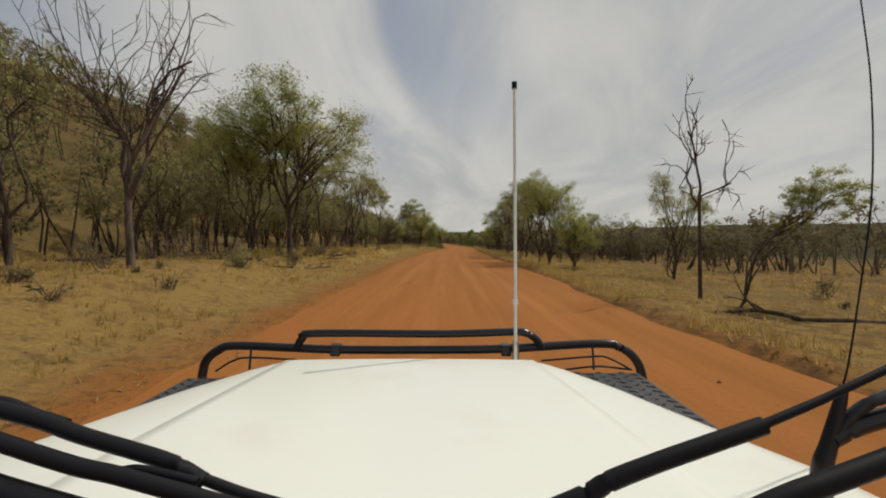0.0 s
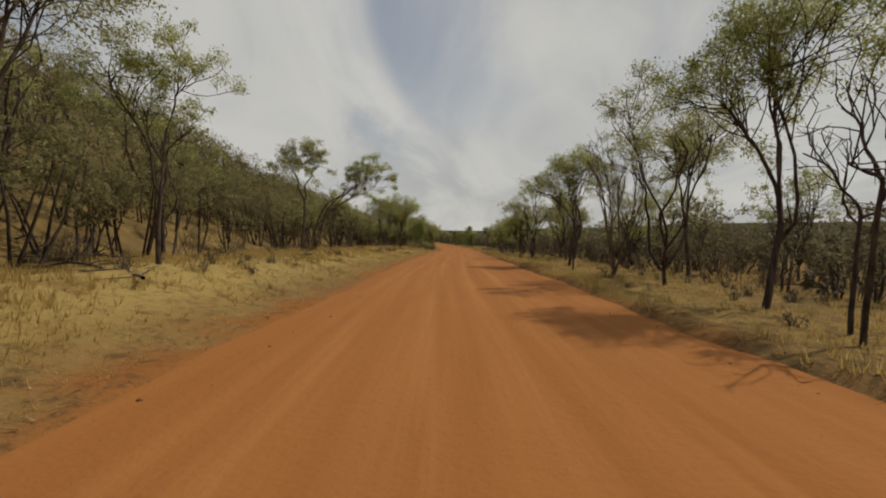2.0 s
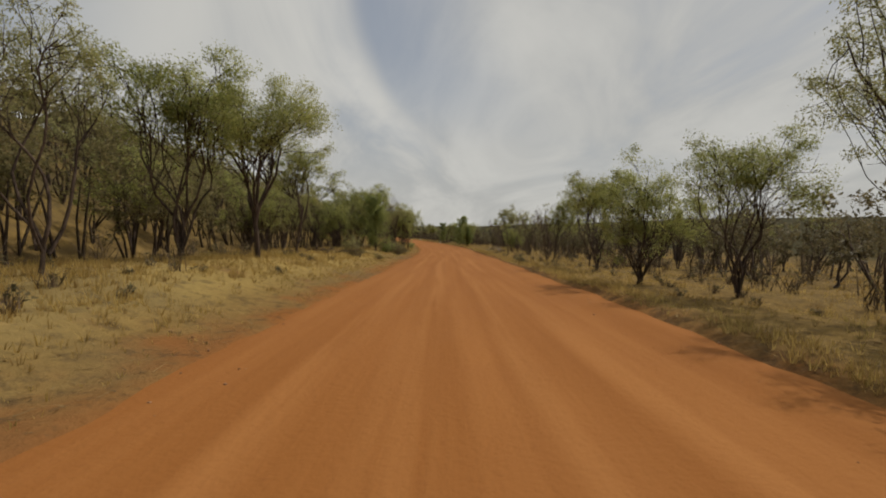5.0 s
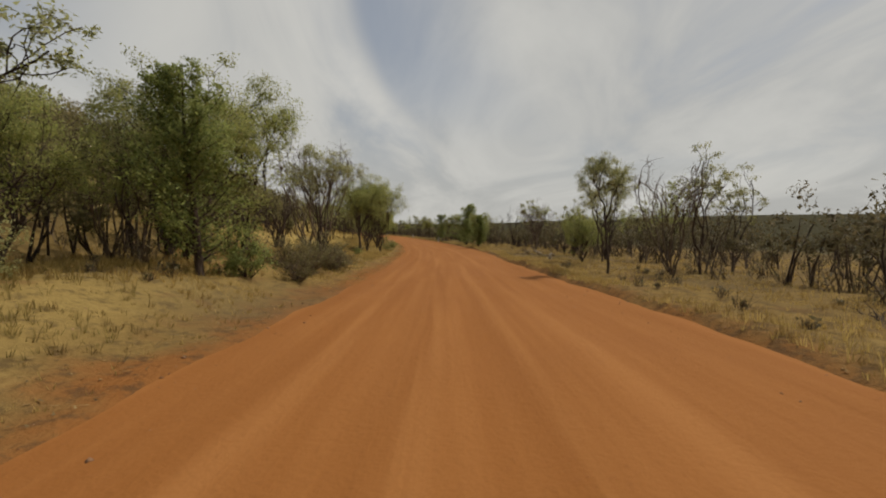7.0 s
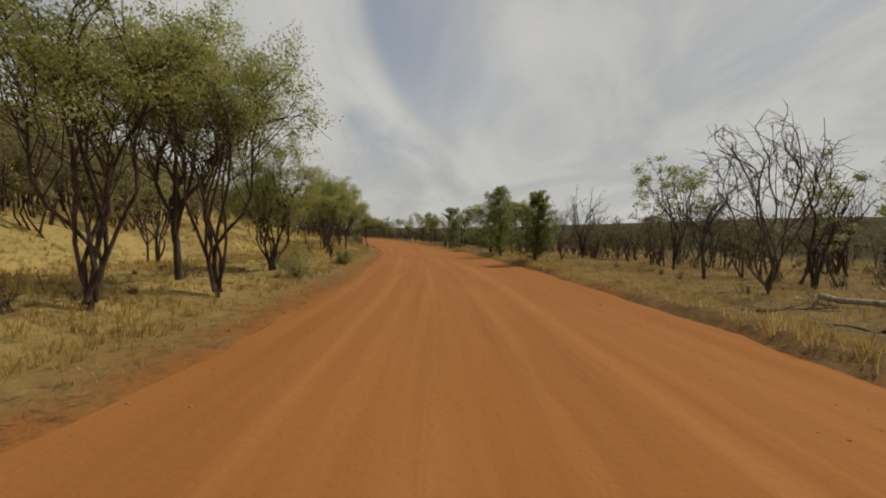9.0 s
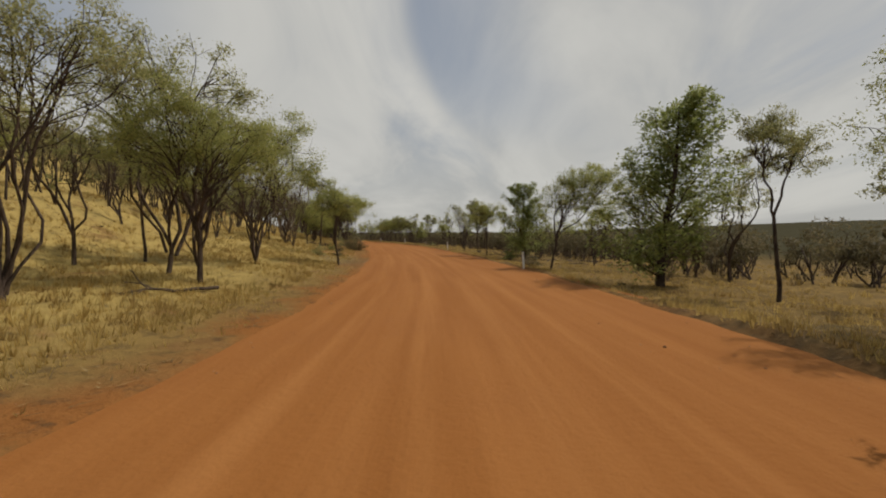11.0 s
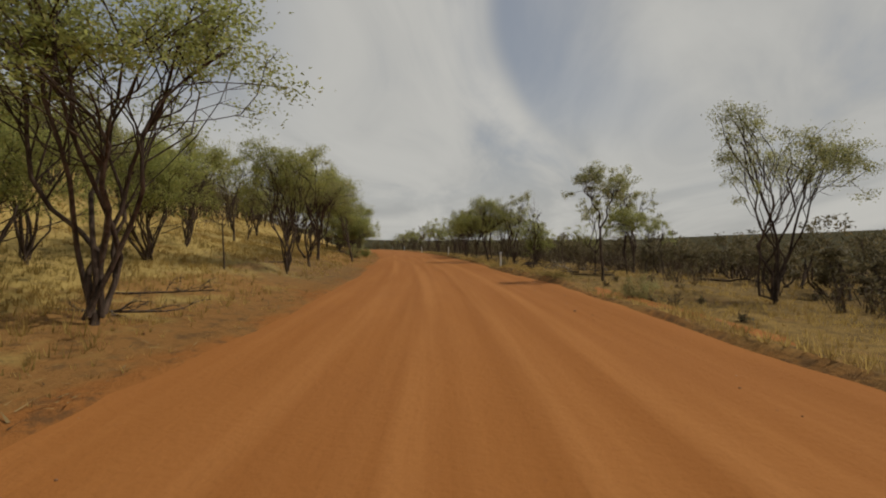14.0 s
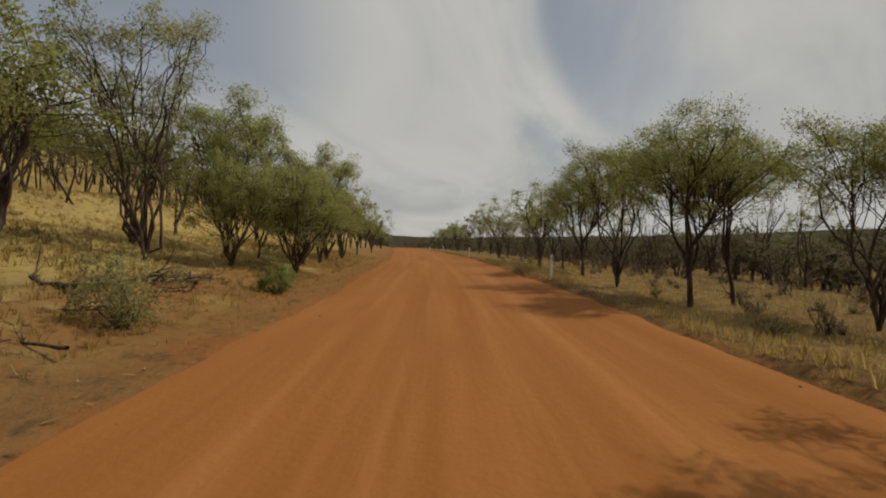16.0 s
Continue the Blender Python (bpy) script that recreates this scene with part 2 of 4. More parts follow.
def land(s, lat):
    """Height of the ground above the road line."""
    s, lat = np.asarray(s, float), np.asarray(lat, float)
    left, right = edges(s)
    terrace = 0.95 - 0.5 * (step(s, 150, 168) - step(s, 250, 275)) - 0.2 * step(s, 275, 290)
    z = terrace * step(-lat, 4.0, 9.0)
    z += 0.2 * (step(s, 200, 235)) * np.maximum(0, -lat - 9) * (1 - step(-lat, 18, 30))
    z += (0.41 + 0.15 * (1 - step(s, 105, 165))) * np.maximum(0, -lat - 17 + 3 * wave(s, lat, 0.05, 3)) * (1 - 0.75 * step(-lat, 70, 140))
    z = np.minimum(z, 34 + 3 * wave(s, lat, 0.02, 1.5))
    out_r = lat - right
    z += np.where(out_r > 0, (0.23 * step(out_r, 0.04, 0.22) * (0.7 + 0.6 * wave(s, 0, 0.9, 8)) + 0.10 * np.exp(-((out_r - 0.7) / 0.4) ** 2)) * (0.7 + 0.5 * wave(s, 0, 0.16, 3)) - (0.035 + 0.015 * step(s, 200, 230)) * np.minimum(out_r, 45) - 0.18 * step(out_r, 0, 0.6) * (step(s, 195, 215) - step(s, 258, 272)), 0)
    ridge = np.maximum(step(lat, 260, 800), step(s, 750, 1500))
    z += ridge * (30 + 4 * wave(s, lat, 0.006, 2.5))
    rough = step(np.maximum(left - lat, lat - right), 0, 2.5)
    z += rough * (0.10 * wave(s, lat, 0.75, 0.4) + 0.05 * wave(s, lat, 2.1, 2.0)) + 0.03 * wave(s, lat, 3.1, 1.0)
    inside = step(lat, left - 0.15, left + 0.5) * (1 - step(lat, right - 0.5, right + 0.1))
    return z - 0.16 * inside


def spot(s, lat):
    """World x, y of a place beside the line; far off, the rows fan out gently."""
    s, lat = np.asarray(s, float), np.asarray(lat, float)
    x, y, z, yaw, tilt = on_line(s)
    wide = np.interp(s, (-80, 500, 2600), (0.0, 0.20, 0.36))
    near = np.clip(lat, -70, 70)
    rest = lat - near
    return x + near * np.cos(yaw) + rest * np.cos(wide), y + near * np.sin(yaw) + rest * np.sin(wide), z


def place(s, lat):
    x, y, z = spot(s, lat)
    return float(x), float(y), float(z + land(s, lat))


def mesh_object(name, verts, faces, mat, parent=None, smooth=False, label="", normals=None):
    me = bpy.data.meshes.new(name)
    verts, faces = np.asarray(verts, np.float32), np.asarray(faces, np.int32)
    n, k = faces.shape
    me.vertices.add(len(verts))
    me.vertices.foreach_set("co", verts.ravel())
    me.loops.add(n * k)
    me.loops.foreach_set("vertex_index", faces.ravel())
    me.polygons.add(n)
    me.polygons.foreach_set("loop_start", np.arange(0, n * k, k, dtype=np.int32))
    if smooth:
        me.polygons.foreach_set("use_smooth", np.ones(n, bool))
    me.update(calc_edges=True)
    if normals is not None:
        me.normals_split_custom_set_from_vertices(normals)
    me.materials.append(mat)
    ob = new(name, me)
    if parent:
        ob.parent = parent
    if label:
        ob["label"] = label
    if name in ("twigwork", "crown", "foliage", "stemwork", "boughwork", "branchwork"):
        ob["kind"] = "stuff"
    return ob


def sheet(name, s, lat, height, mat):
    S, L = np.meshgrid(s, lat, indexing="ij")
    x, y, z = spot(S, L)
    v = np.stack((x, y, z + height(S, L)), -1).reshape(-1, 3)
    n, m = len(s), len(lat)
    i = (np.arange(n - 1)[:, None] * m + np.arange(m - 1)[None]).ravel()
    ob = mesh_object(name, v, np.stack((i, i + 1, i + m + 1, i + m), 1), mat, smooth=True)
    # under: strips below the trees where canopy shade goes into the ground colour
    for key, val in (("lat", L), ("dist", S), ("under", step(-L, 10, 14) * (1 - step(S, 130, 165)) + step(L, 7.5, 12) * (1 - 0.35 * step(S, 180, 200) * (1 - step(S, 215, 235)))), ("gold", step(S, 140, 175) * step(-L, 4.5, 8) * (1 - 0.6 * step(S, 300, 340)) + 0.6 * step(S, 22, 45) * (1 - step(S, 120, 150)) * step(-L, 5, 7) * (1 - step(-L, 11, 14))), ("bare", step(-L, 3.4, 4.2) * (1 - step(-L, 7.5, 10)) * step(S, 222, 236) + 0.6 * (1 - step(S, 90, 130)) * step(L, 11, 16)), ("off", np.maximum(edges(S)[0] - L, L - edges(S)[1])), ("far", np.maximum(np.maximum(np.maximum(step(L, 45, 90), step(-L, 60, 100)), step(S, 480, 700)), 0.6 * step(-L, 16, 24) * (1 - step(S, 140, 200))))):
        a = ob.data.attributes.new(key, "FLOAT", "POINT")
        a.data.foreach_set("value", val.ravel().astype(np.float32))
    return ob


s_ax = np.concatenate((np.arange(-60, 380, 1.1), 380 * (2500 / 380) ** np.linspace(0, 1, 60)))
half = np.concatenate((np.arange(0, 3.6, 0.4), np.arange(3.6, 7.6, 0.16), np.arange(7.6, 9, 0.35), np.arange(9, 30, 1.0), 30 * (1800 / 30) ** np.linspace(0, 1, 34)))
lat_ax = np.concatenate((-half[:0:-1], half))
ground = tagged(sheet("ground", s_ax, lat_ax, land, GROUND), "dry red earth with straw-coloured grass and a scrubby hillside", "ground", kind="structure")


def road_height(S, L):
    left, right = edges(S)
    mid = (left + right) / 2
    crown = 0.05 * (1 - ((L - mid) / 4.6) ** 2)
    ruts = -0.022 * (np.exp(-((L + 0.85) / 0.3) ** 2) + np.exp(-((L - 0.75) / 0.3) ** 2)) * (0.7 + 0.3 * wave(S, 0, 0.3))
    return crown + ruts + 0.012 * wave(S, L, 2.6, 6) + 0.05 * np.exp(-((L - right + 0.4) / 0.5) ** 2) - 0.05


road = tagged(sheet("road", np.concatenate((np.arange(-60, 330, 0.6), np.arange(330, 900, 6.0))), np.arange(-4.8, 6.7, 0.2), road_height, ROAD),
              "graded red dirt road with pale wheel tracks", "road", kind="structure")


# ---- trees ----
def tube(path, radii, sides=6):
    """A tapered tube along a path: vertices and quads."""
    path, radii = np.asarray(path, float), np.asarray(radii, float)
    d = np.gradient(path, axis=0)
    d /= np.linalg.norm(d, axis=1)[:, None] + 1e-9
    a = np.cross(d, np.where(np.abs(d[:, :1]) < 0.9, [[1.0, 0, 0]], [[0, 1.0, 0]]))
    a /= np.linalg.norm(a, axis=1)[:, None] + 1e-9
    b = np.cross(d, a)
    ang = np.arange(sides) * 2 * math.pi / sides
    v = path[:, None] + radii[:, None, None] * (a[:, None] * np.cos(ang)[None, :, None] + b[:, None] * np.sin(ang)[None, :, None])
    i, j = np.meshgrid(np.arange(len(path) - 1), np.arange(sides), indexing="ij")
    k = (j + 1) % sides
    return v.reshape(-1, 3), np.stack((i * sides + j, i * sides + k, (i + 1) * sides + k, (i + 1) * sides + j), -1).reshape(-1, 4)


def join(pieces):
    vs, fs, n = [], [], 0
    for v, f in pieces:
        vs.append(v), fs.append(f + n)
        n += len(v)
    return np.concatenate(vs), np.concatenate(fs)


def limb_path(rng, start, way, length, curl, rise, n=6):
    pts, d = [np.array(start, float)], np.array(way, float)
    d /= np.linalg.norm(d)
    for _ in range(n):
        d = d + rng.normal(0, curl, 3) + np.array((0, 0, rise))
        d /= np.linalg.norm(d)
        pts.append(pts[-1] + d * length / n)
    return np.array(pts)


def along(path, u):
    x = u * (len(path) - 1)
    i = min(int(x), len(path) - 2)
    return path[i] + (path[i + 1] - path[i]) * (x - i), path[i + 1] - path[i]


def leaves(rng, centres, radius, count, size, droop=0.0, flat=0.75, spray=1, heart=None):
    """Loose clusters of small three-cornered leaves round the given centres; spray: leaves that sit together on one twig.
    Returns vertices, triangles, and normals that follow the outline of the clump."""
    k = max(1, count // spray)
    c = np.repeat(np.asarray(centres, float), k, axis=0)
    rad = np.repeat(np.atleast_1d(radius) * np.ones(len(centres)), k)[:, None]
    off = rng.normal(0, 1, (len(c), 3))
    off *= (rng.random((len(c), 1)) ** 0.45) / (np.linalg.norm(off, axis=1)[:, None] + 1e-9)
    p = c + off * rad * np.array((1, 1, flat))
    mid = np.asarray(centres, float).mean(axis=0) if heart is None else np.asarray(heart, float)
    if spray > 1:
        p, rad, c = np.repeat(p, spray, axis=0), np.repeat(rad, spray, axis=0), np.repeat(c, spray, axis=0)
        mid = np.repeat(np.repeat(mid, k, axis=0), spray, axis=0) if mid.ndim > 1 else mid
        p = p + rng.normal(0, 0.23, p.shape) * rad
    elif mid.ndim > 1:
        mid = np.repeat(mid, k, axis=0)
    n = len(p)
    out = p - mid
    soft = (p - c) / rad * 0.8 + out / (np.linalg.norm(out, axis=1)[:, None] + 1e-6) * 0.7 + np.array((0, 0, 0.25)) + rng.normal(0, 0.35, (n, 3))
    soft /= np.linalg.norm(soft, axis=1)[:, None] + 1e-6
    d = rng.normal(0, 1, (n, 3)) + np.array((0, 0, -droop))
    d /= np.linalg.norm(d, axis=1)[:, None]
    w = np.cross(d, rng.normal(0, 1, (n, 3)))
    w /= np.linalg.norm(w, axis=1)[:, None] + 1e-9
    ln = size * rng.uniform(0.7, 1.4, (n, 1))
    w = np.where((np.cross(w, d) * soft).sum(axis=1)[:, None] < 0, -w, w)  # each leaf's upper side looks outwards
    v = np.stack((p - w * ln * 0.30, p + w * ln * 0.30, p + d * ln * 1.15), 1).reshape(-1, 3)
    return v, np.arange(3 * n).reshape(-1, 3), np.repeat(soft, 3, axis=0)


def bend(rng, a, b, sag, n, jitter, out=1.0):
    """A wavering path from a to b that first rises; out above 1: it spreads late."""
    a, b = np.asarray(a, float), np.asarray(b, float)
    u = np.linspace(0, 1, n + 1)[:, None]
    p = a + (b - a) * np.concatenate((u ** out, u ** out, u), axis=1) + np.array((0, 0, 1.0)) * sag * np.sin(u * math.pi) * np.linalg.norm(b - a)
    wob = sum(rng.normal(0, jitter * 1.7 / k, 3) * np.sin(u * math.pi * k) for k in (1, 2, 3, 5)[: n // 2]) * np.linalg.norm(b - a)
    return p + wob


def make_tree(name, seed, height, width, stems, fork, leaf, mat, bark, lobes=3, targets=80, per=144, size=0.070, cap=0.40, lean=(0, 0), droop=0.0,
              base_r=0.055, puff=0.088, low=0.45, twigs=2, lobe=0.6, inner=0.42):
    """A tree 'height' tall: a trunk that forks low into thin rising stems, branches that fan out to a domed, lobed canopy, and fine twigs."""
    rng = np.random.default_rng(seed)
    tree = new(name)
    lean_v = np.array((lean[0], lean[1], 0.0))
    bole = limb_path(rng, (0, 0, -0.15), np.array((0, 0, 1.0)) + lean_v / height * 0.8, height * fork + 0.15, 0.05, 0.0, 4)
    r0 = base_r * (1.15 if fork > 0.12 else 1.1)
    mesh_object("trunk", *tube(bole, np.linspace(r0 * 1.3, r0 * 0.9, 5), 7), bark, tree, True)
    # domes of the canopy
    domes = []
    for k in range(lobes):
        a = 2 * math.pi * (k + rng.uniform(-0.25, 0.25)) / lobes + seed
        r = 0.0 if lobes == 1 else width * 0.5 * (1 - lobe) * rng.uniform(0.8, 1.15)
        top = (height - puff * width * 0.5) * (1.0 if k == 0 else rng.uniform(0.80, 0.97))
        domes.append((np.array((math.cos(a) * r, math.sin(a) * r, 0)) + lean_v, top, width * 0.5 * lobe * rng.uniform(0.85, 1.1)))
    goal, owner = [], []
    for k in range(targets):
        j = k % lobes
        c, top, rad = domes[j]
        a, q = rng.uniform(0, 2 * math.pi), math.sqrt(rng.random())
        deep = height * cap
        z = top - deep + deep * math.sqrt(max(0.0, 1 - q * q)) * (1 - inner * rng.random() ** 1.6)
        goal.append(c + np.array((math.cos(a) * q * rad, math.sin(a) * q * rad, z)) + rng.normal(0, 0.05 * width, 3) * (1, 1, 0.5))
        owner.append(j)
    goal, owner = np.array(goal), np.array(owner)
    fine, ends = [], []
    for k in range(stems):
        j = k % lobes
        c, top, rad = domes[j]
        mine = [i for i in range(targets) if owner[i] == j and (i // lobes) % max(1, (stems + lobes - 1 - j) // lobes) == k // lobes]
        a = rng.uniform(0, 2 * math.pi)
        head = c + np.array((math.cos(a) * rad * 0.35, math.sin(a) * rad * 0.35, top - height * cap * rng.uniform(0.35, 0.7)))
        foot = rng.normal(0, 1, 3) * (0.012, 0.012, 0) * width if fork < 0.12 else 0.0
        stem = bend(rng, bole[-1] + foot - np.array((0, 0, min(0.06 * k, 0.5) * height * fork)), head, 0.05, 9, 0.034, 1.45)
        rs = base_r * rng.uniform(0.65, 1.1)
        pieces = [tube(stem, np.linspace(rs, max(rs * 0.3, 0.018), 10), 5)]
        for i in mine:
            u = rng.uniform(low, 0.98)
            p, _ = along(stem, u)
            br = bend(rng, p, goal[i], 0.08 - 0.10 * droop, 5, 0.055)
            rb = rs * (1 - 0.78 * u) * 0.55
            pieces.append(tube(br, np.linspace(max(rb, 0.016), 0.009, 6), 3))
            for _ in range(twigs):
                q, d = along(br, rng.uniform(0.45, 1.0))
                ln = width * rng.uniform(0.06, 0.15)
                tw = limb_path(rng, q, d / (np.linalg.norm(d) + 1e-9) * 0.7 + rng.normal(0, 0.55, 3), ln, 0.28, -0.12 * droop, 1)
                fine.append(tube(tw, (0.010, 0.004), 3))
                ends.append(tw[-1])
        mesh_object("limb", *join(pieces), bark, tree, True)
    mesh_object("twigwork", *join(fine), bark, tree)
    if leaf:
        spots_ = np.concatenate((goal, np.array(ends)[:: 4]))
        v, f, nor = leaves(rng, spots_, puff * width * rng.uniform(0.6, 1.15, len(spots_)), per, size, droop, 0.72, 9)
        mesh_object("crown", v, f, mat, tree, normals=nor)
    return tree


def make_pine(name, seed, height, width, mat, bark, per=66, boughs=66):
    """A dense cone-shaped evergreen, leafy almost to the ground, with a ragged outline."""
    rng = np.random.default_rng(seed)
    tree = new(name)
    bole = limb_path(rng, (0, 0, -0.15), (0, 0, 1), height * 0.97, 0.04, 0.02, 8)
    mesh_object("trunk", *tube(bole, np.linspace(0.12, 0.015, 9) * height / 7, 7), bark, tree, True)
    tips, rad, wood = [], [], []
    for j in range(boughs):
        u = 0.06 + 0.92 * (j + rng.random()) / boughs
        p, d = along(bole, u)
        a = rng.uniform(0, 2 * math.pi)
        reach = width * 0.5 * (1.12 - u) ** 0.6 * min(1.0, 0.65 + 2.0 * (u - 0.05)) * rng.uniform(0.45, 1.2)
        br = limb_path(rng, p, (math.cos(a), math.sin(a), 0.8), reach * 1.2, 0.14, 0.07, 4)
        wood.append(tube(br, np.linspace(0.032 * (1.1 - u), 0.006, 5), 4))
        for w in (0.35, 0.6, 0.82, 1.0):
            tips.append(along(br, w * 0.999)[0])
            rad.append((0.16 + 0.17 * (1 - u)) * (1.15 - 0.4 * w))
    mesh_object("boughwork", *join(wood), bark, tree, True)
    v, f, nor = leaves(rng, tips, np.array(rad) * width / 3.0, per, 0.075, -0.7, 1.3, 6)
    mesh_object("crown", v, f, mat, tree, normals=nor)
    return tree


def make_bush(name, seed, height, width, mat, bark, per=85, clusters=36, size=0.055, stems=16):
    rng = np.random.default_rng(seed)
    bush = new(name)
    pieces, tips = [], []
    for k in range(stems):
        a = rng.uniform(0, 2 * math.pi)
        st = limb_path(rng, (0, 0, -0.05), (math.cos(a) * 0.8, math.sin(a) * 0.8, 1), height * rng.uniform(0.6, 1.15), 0.22, 0.02, 5)
        st[:, :2] *= width / height * 0.6
        pieces.append(tube(st, np.linspace(0.016, 0.004, 6), 4))
        for u in (0.45, 0.65, 0.85, 1.0):
            tips.append(along(st, u * 0.999)[0] + rng.normal(0, 0.10 * height, 3))
    mesh_object("stemwork", *join(pieces), bark, bush, True)
    tips = np.array(tips)[rng.permutation(4 * stems)[:clusters]]
    tips[:, 2] = np.maximum(tips[:, 2], 0.10 * height)
    v, f, nor = leaves(rng, tips, 0.21 * height * rng.uniform(0.5, 1.3, clusters), per, size, 0, 0.9)
    mesh_object("foliage", v, f, mat, bush, normals=nor)
    return bush


def kinds():
    """A few models of each sort of tree, each with its own height."""
    out = {}
    out["G"] = [(make_tree("mulga_tree", 11, 8.0, 6.6, 6, 0.20, True, LEAF, BARK, 5, 120, 198, 0.064, base_r=0.085, cap=0.36, lobe=0.56, inner=0.30), 8.0),
                (make_tree("mulga_tree", 12, 7.0, 5.8, 8, 0.04, True, LEAF, BARK, 5, 90, 171, 0.062, cap=0.34, lobe=0.52, inner=0.28), 7.0),
                (make_tree("mulga_tree", 13, 7.5, 5.2, 4, 0.26, True, LEAF, BARK, 3, 76, 171, 0.062, base_r=0.065, cap=0.30, lobe=0.60, inner=0.28), 7.5),
                (make_tree("mulga_tree", 14, 6.5, 5.4, 10, 0.03, True, LEAF, BARK, 5, 104, 162, 0.062, cap=0.58, low=0.3, inner=0.5), 6.5),
                (make_tree("mulga_tree", 15, 6.0, 4.6, 4, 0.28, True, LEAF, BARK, 3, 68, 171, 0.060, base_r=0.052, cap=0.38, lobe=0.64, inner=0.35), 6.0)]
    out["S"] = [(make_tree("ironwood_tree", 21, 8.5, 4.8, 5, 0.10, True, LEAF_GREY, BARK, 5, 60, 135, 0.060, droop=0.6, cap=0.30, lobe=0.42, low=0.55), 8.5),
                (make_tree("ironwood_tree", 22, 8.0, 5.0, 8, 0.03, True, LEAF_GREY, BARK, 6, 66, 135, 0.060, droop=0.5, cap=0.30, lobe=0.42, low=0.5), 8.0),
                (make_tree("ironwood_tree", 23, 7.0, 3.6, 2, 0.42, True, LEAF_GREY, BARK, 2, 48, 153, 0.060, droop=0.3, cap=0.32, lobe=0.68, low=0.6, base_r=0.055), 7.0),
                (make_tree("ironwood_tree", 24, 8.0, 4.4, 3, 0.30, True, LEAF, BARK, 4, 56, 153, 0.060, droop=0.2, cap=0.32, lobe=0.54, low=0.6, base_r=0.062), 8.0)]
    out["D"] = [(make_tree("dead_tree", 31, 7.5, 6.2, 6, 0.30, False, LEAF, BARK_GREY, 5, 60, cap=0.5, low=0.3, twigs=4, droop=0.9, base_r=0.085, lobe=0.5), 7.5),
                (make_tree("dead_tree", 32, 6.5, 4.4, 9, 0.04, False, LEAF, BARK_DRY, 6, 54, cap=0.42, low=0.4, twigs=6, lobe=0.45, base_r=0.040), 6.5),
                (make_tree("dead_tree", 33, 6.0, 2.8, 3, 0.45, False, LEAF, BARK, 3, 20, cap=0.5, low=0.45, twigs=4, base_r=0.036, lobe=0.5), 6.0)]
    out["C"] = [(make_pine("native_pine", 41, 6.5, 4.0, LEAF_DARK, BARK), 6.5), (make_pine("native_pine", 42, 6.0, 3.0, LEAF_DARK, BARK), 6.0)]
    out["L"] = [(make_tree("leaning_tree", 51, 7.0, 3.6, 5, 0.05, True, LEAF, BARK, 1, 52, 162, 0.062, lean=(4.2, 0), cap=0.42, lobe=1.0, low=0.7, base_r=0.06), 7.0)]
    out["L"].append((make_tree("leaning_tree", 52, 6.5, 5.0, 5, 0.24, True, LEAF, BARK, 3, 80, 162, 0.062, lean=(2.0, 0), cap=0.38, lobe=0.6, base_r=0.052, inner=0.35), 6.5))
    out["b"] = [(make_bush("dry_shrub", 63, 1.2, 1.9, LEAF_HILL, BARK_DRY, 40, 40, 0.05, 60), 1.2)]
    out["B"] = [(make_bush("shrub", 61, 1.4, 1.9, LEAF_GREY, BARK), 1.4), (make_bush("shrub", 62, 1.1, 1.5, LEAF_DARK, BARK), 1.1)]
    # lighter models for the woodland behind
    out["g"] = [(make_tree("mulga_tree", 71, 6.0, 4.4, 5, 0.12, True, LEAF, BARK, 3, 36, 80, 0.085, cap=0.45, twigs=1), 6.0),
                (make_tree("mulga_tree", 72, 6.0, 4.8, 7, 0.03, True, LEAF, BARK, 4, 40, 80, 0.085, cap=0.6, twigs=1, inner=0.6), 6.0)]
    out["s"] = [(make_tree("ironwood_tree", 73, 6.5, 3.6, 4, 0.2, True, LEAF_GREY, BARK, 3, 28, 70, 0.08, cap=0.4, twigs=1, droop=0.4, lobe=0.5), 6.5),
                (make_tree("ironwood_tree", 74, 6.0, 3.4, 6, 0.03, True, LEAF_GREY, BARK, 4, 30, 70, 0.08, cap=0.5, twigs=1, droop=0.4, lobe=0.5), 6.0)]
    out["d"] = [(make_tree("dead_tree", 75, 5.0, 3.6, 6, 0.03, False, LEAF, BARK, 5, 30, cap=0.5, low=0.3, twigs=3, lobe=0.5), 5.0),
                (make_tree("dead_tree", 76, 5.5, 3.0, 4, 0.1, False, LEAF, BARK, 3, 24, cap=0.5, low=0.3, twigs=3, lobe=0.5), 5.5)]
    return out


def true_height(ob):
    """Height of a finished model, its few topmost twigs left aside."""
    z = []
    for child in ob.children:
        co = np.empty(len(child.data.vertices) * 3, np.float32)
        child.data.vertices.foreach_get("co", co)
        z.append(co[2::3])
    return float(np.percentile(np.concatenate(z), 99.2))


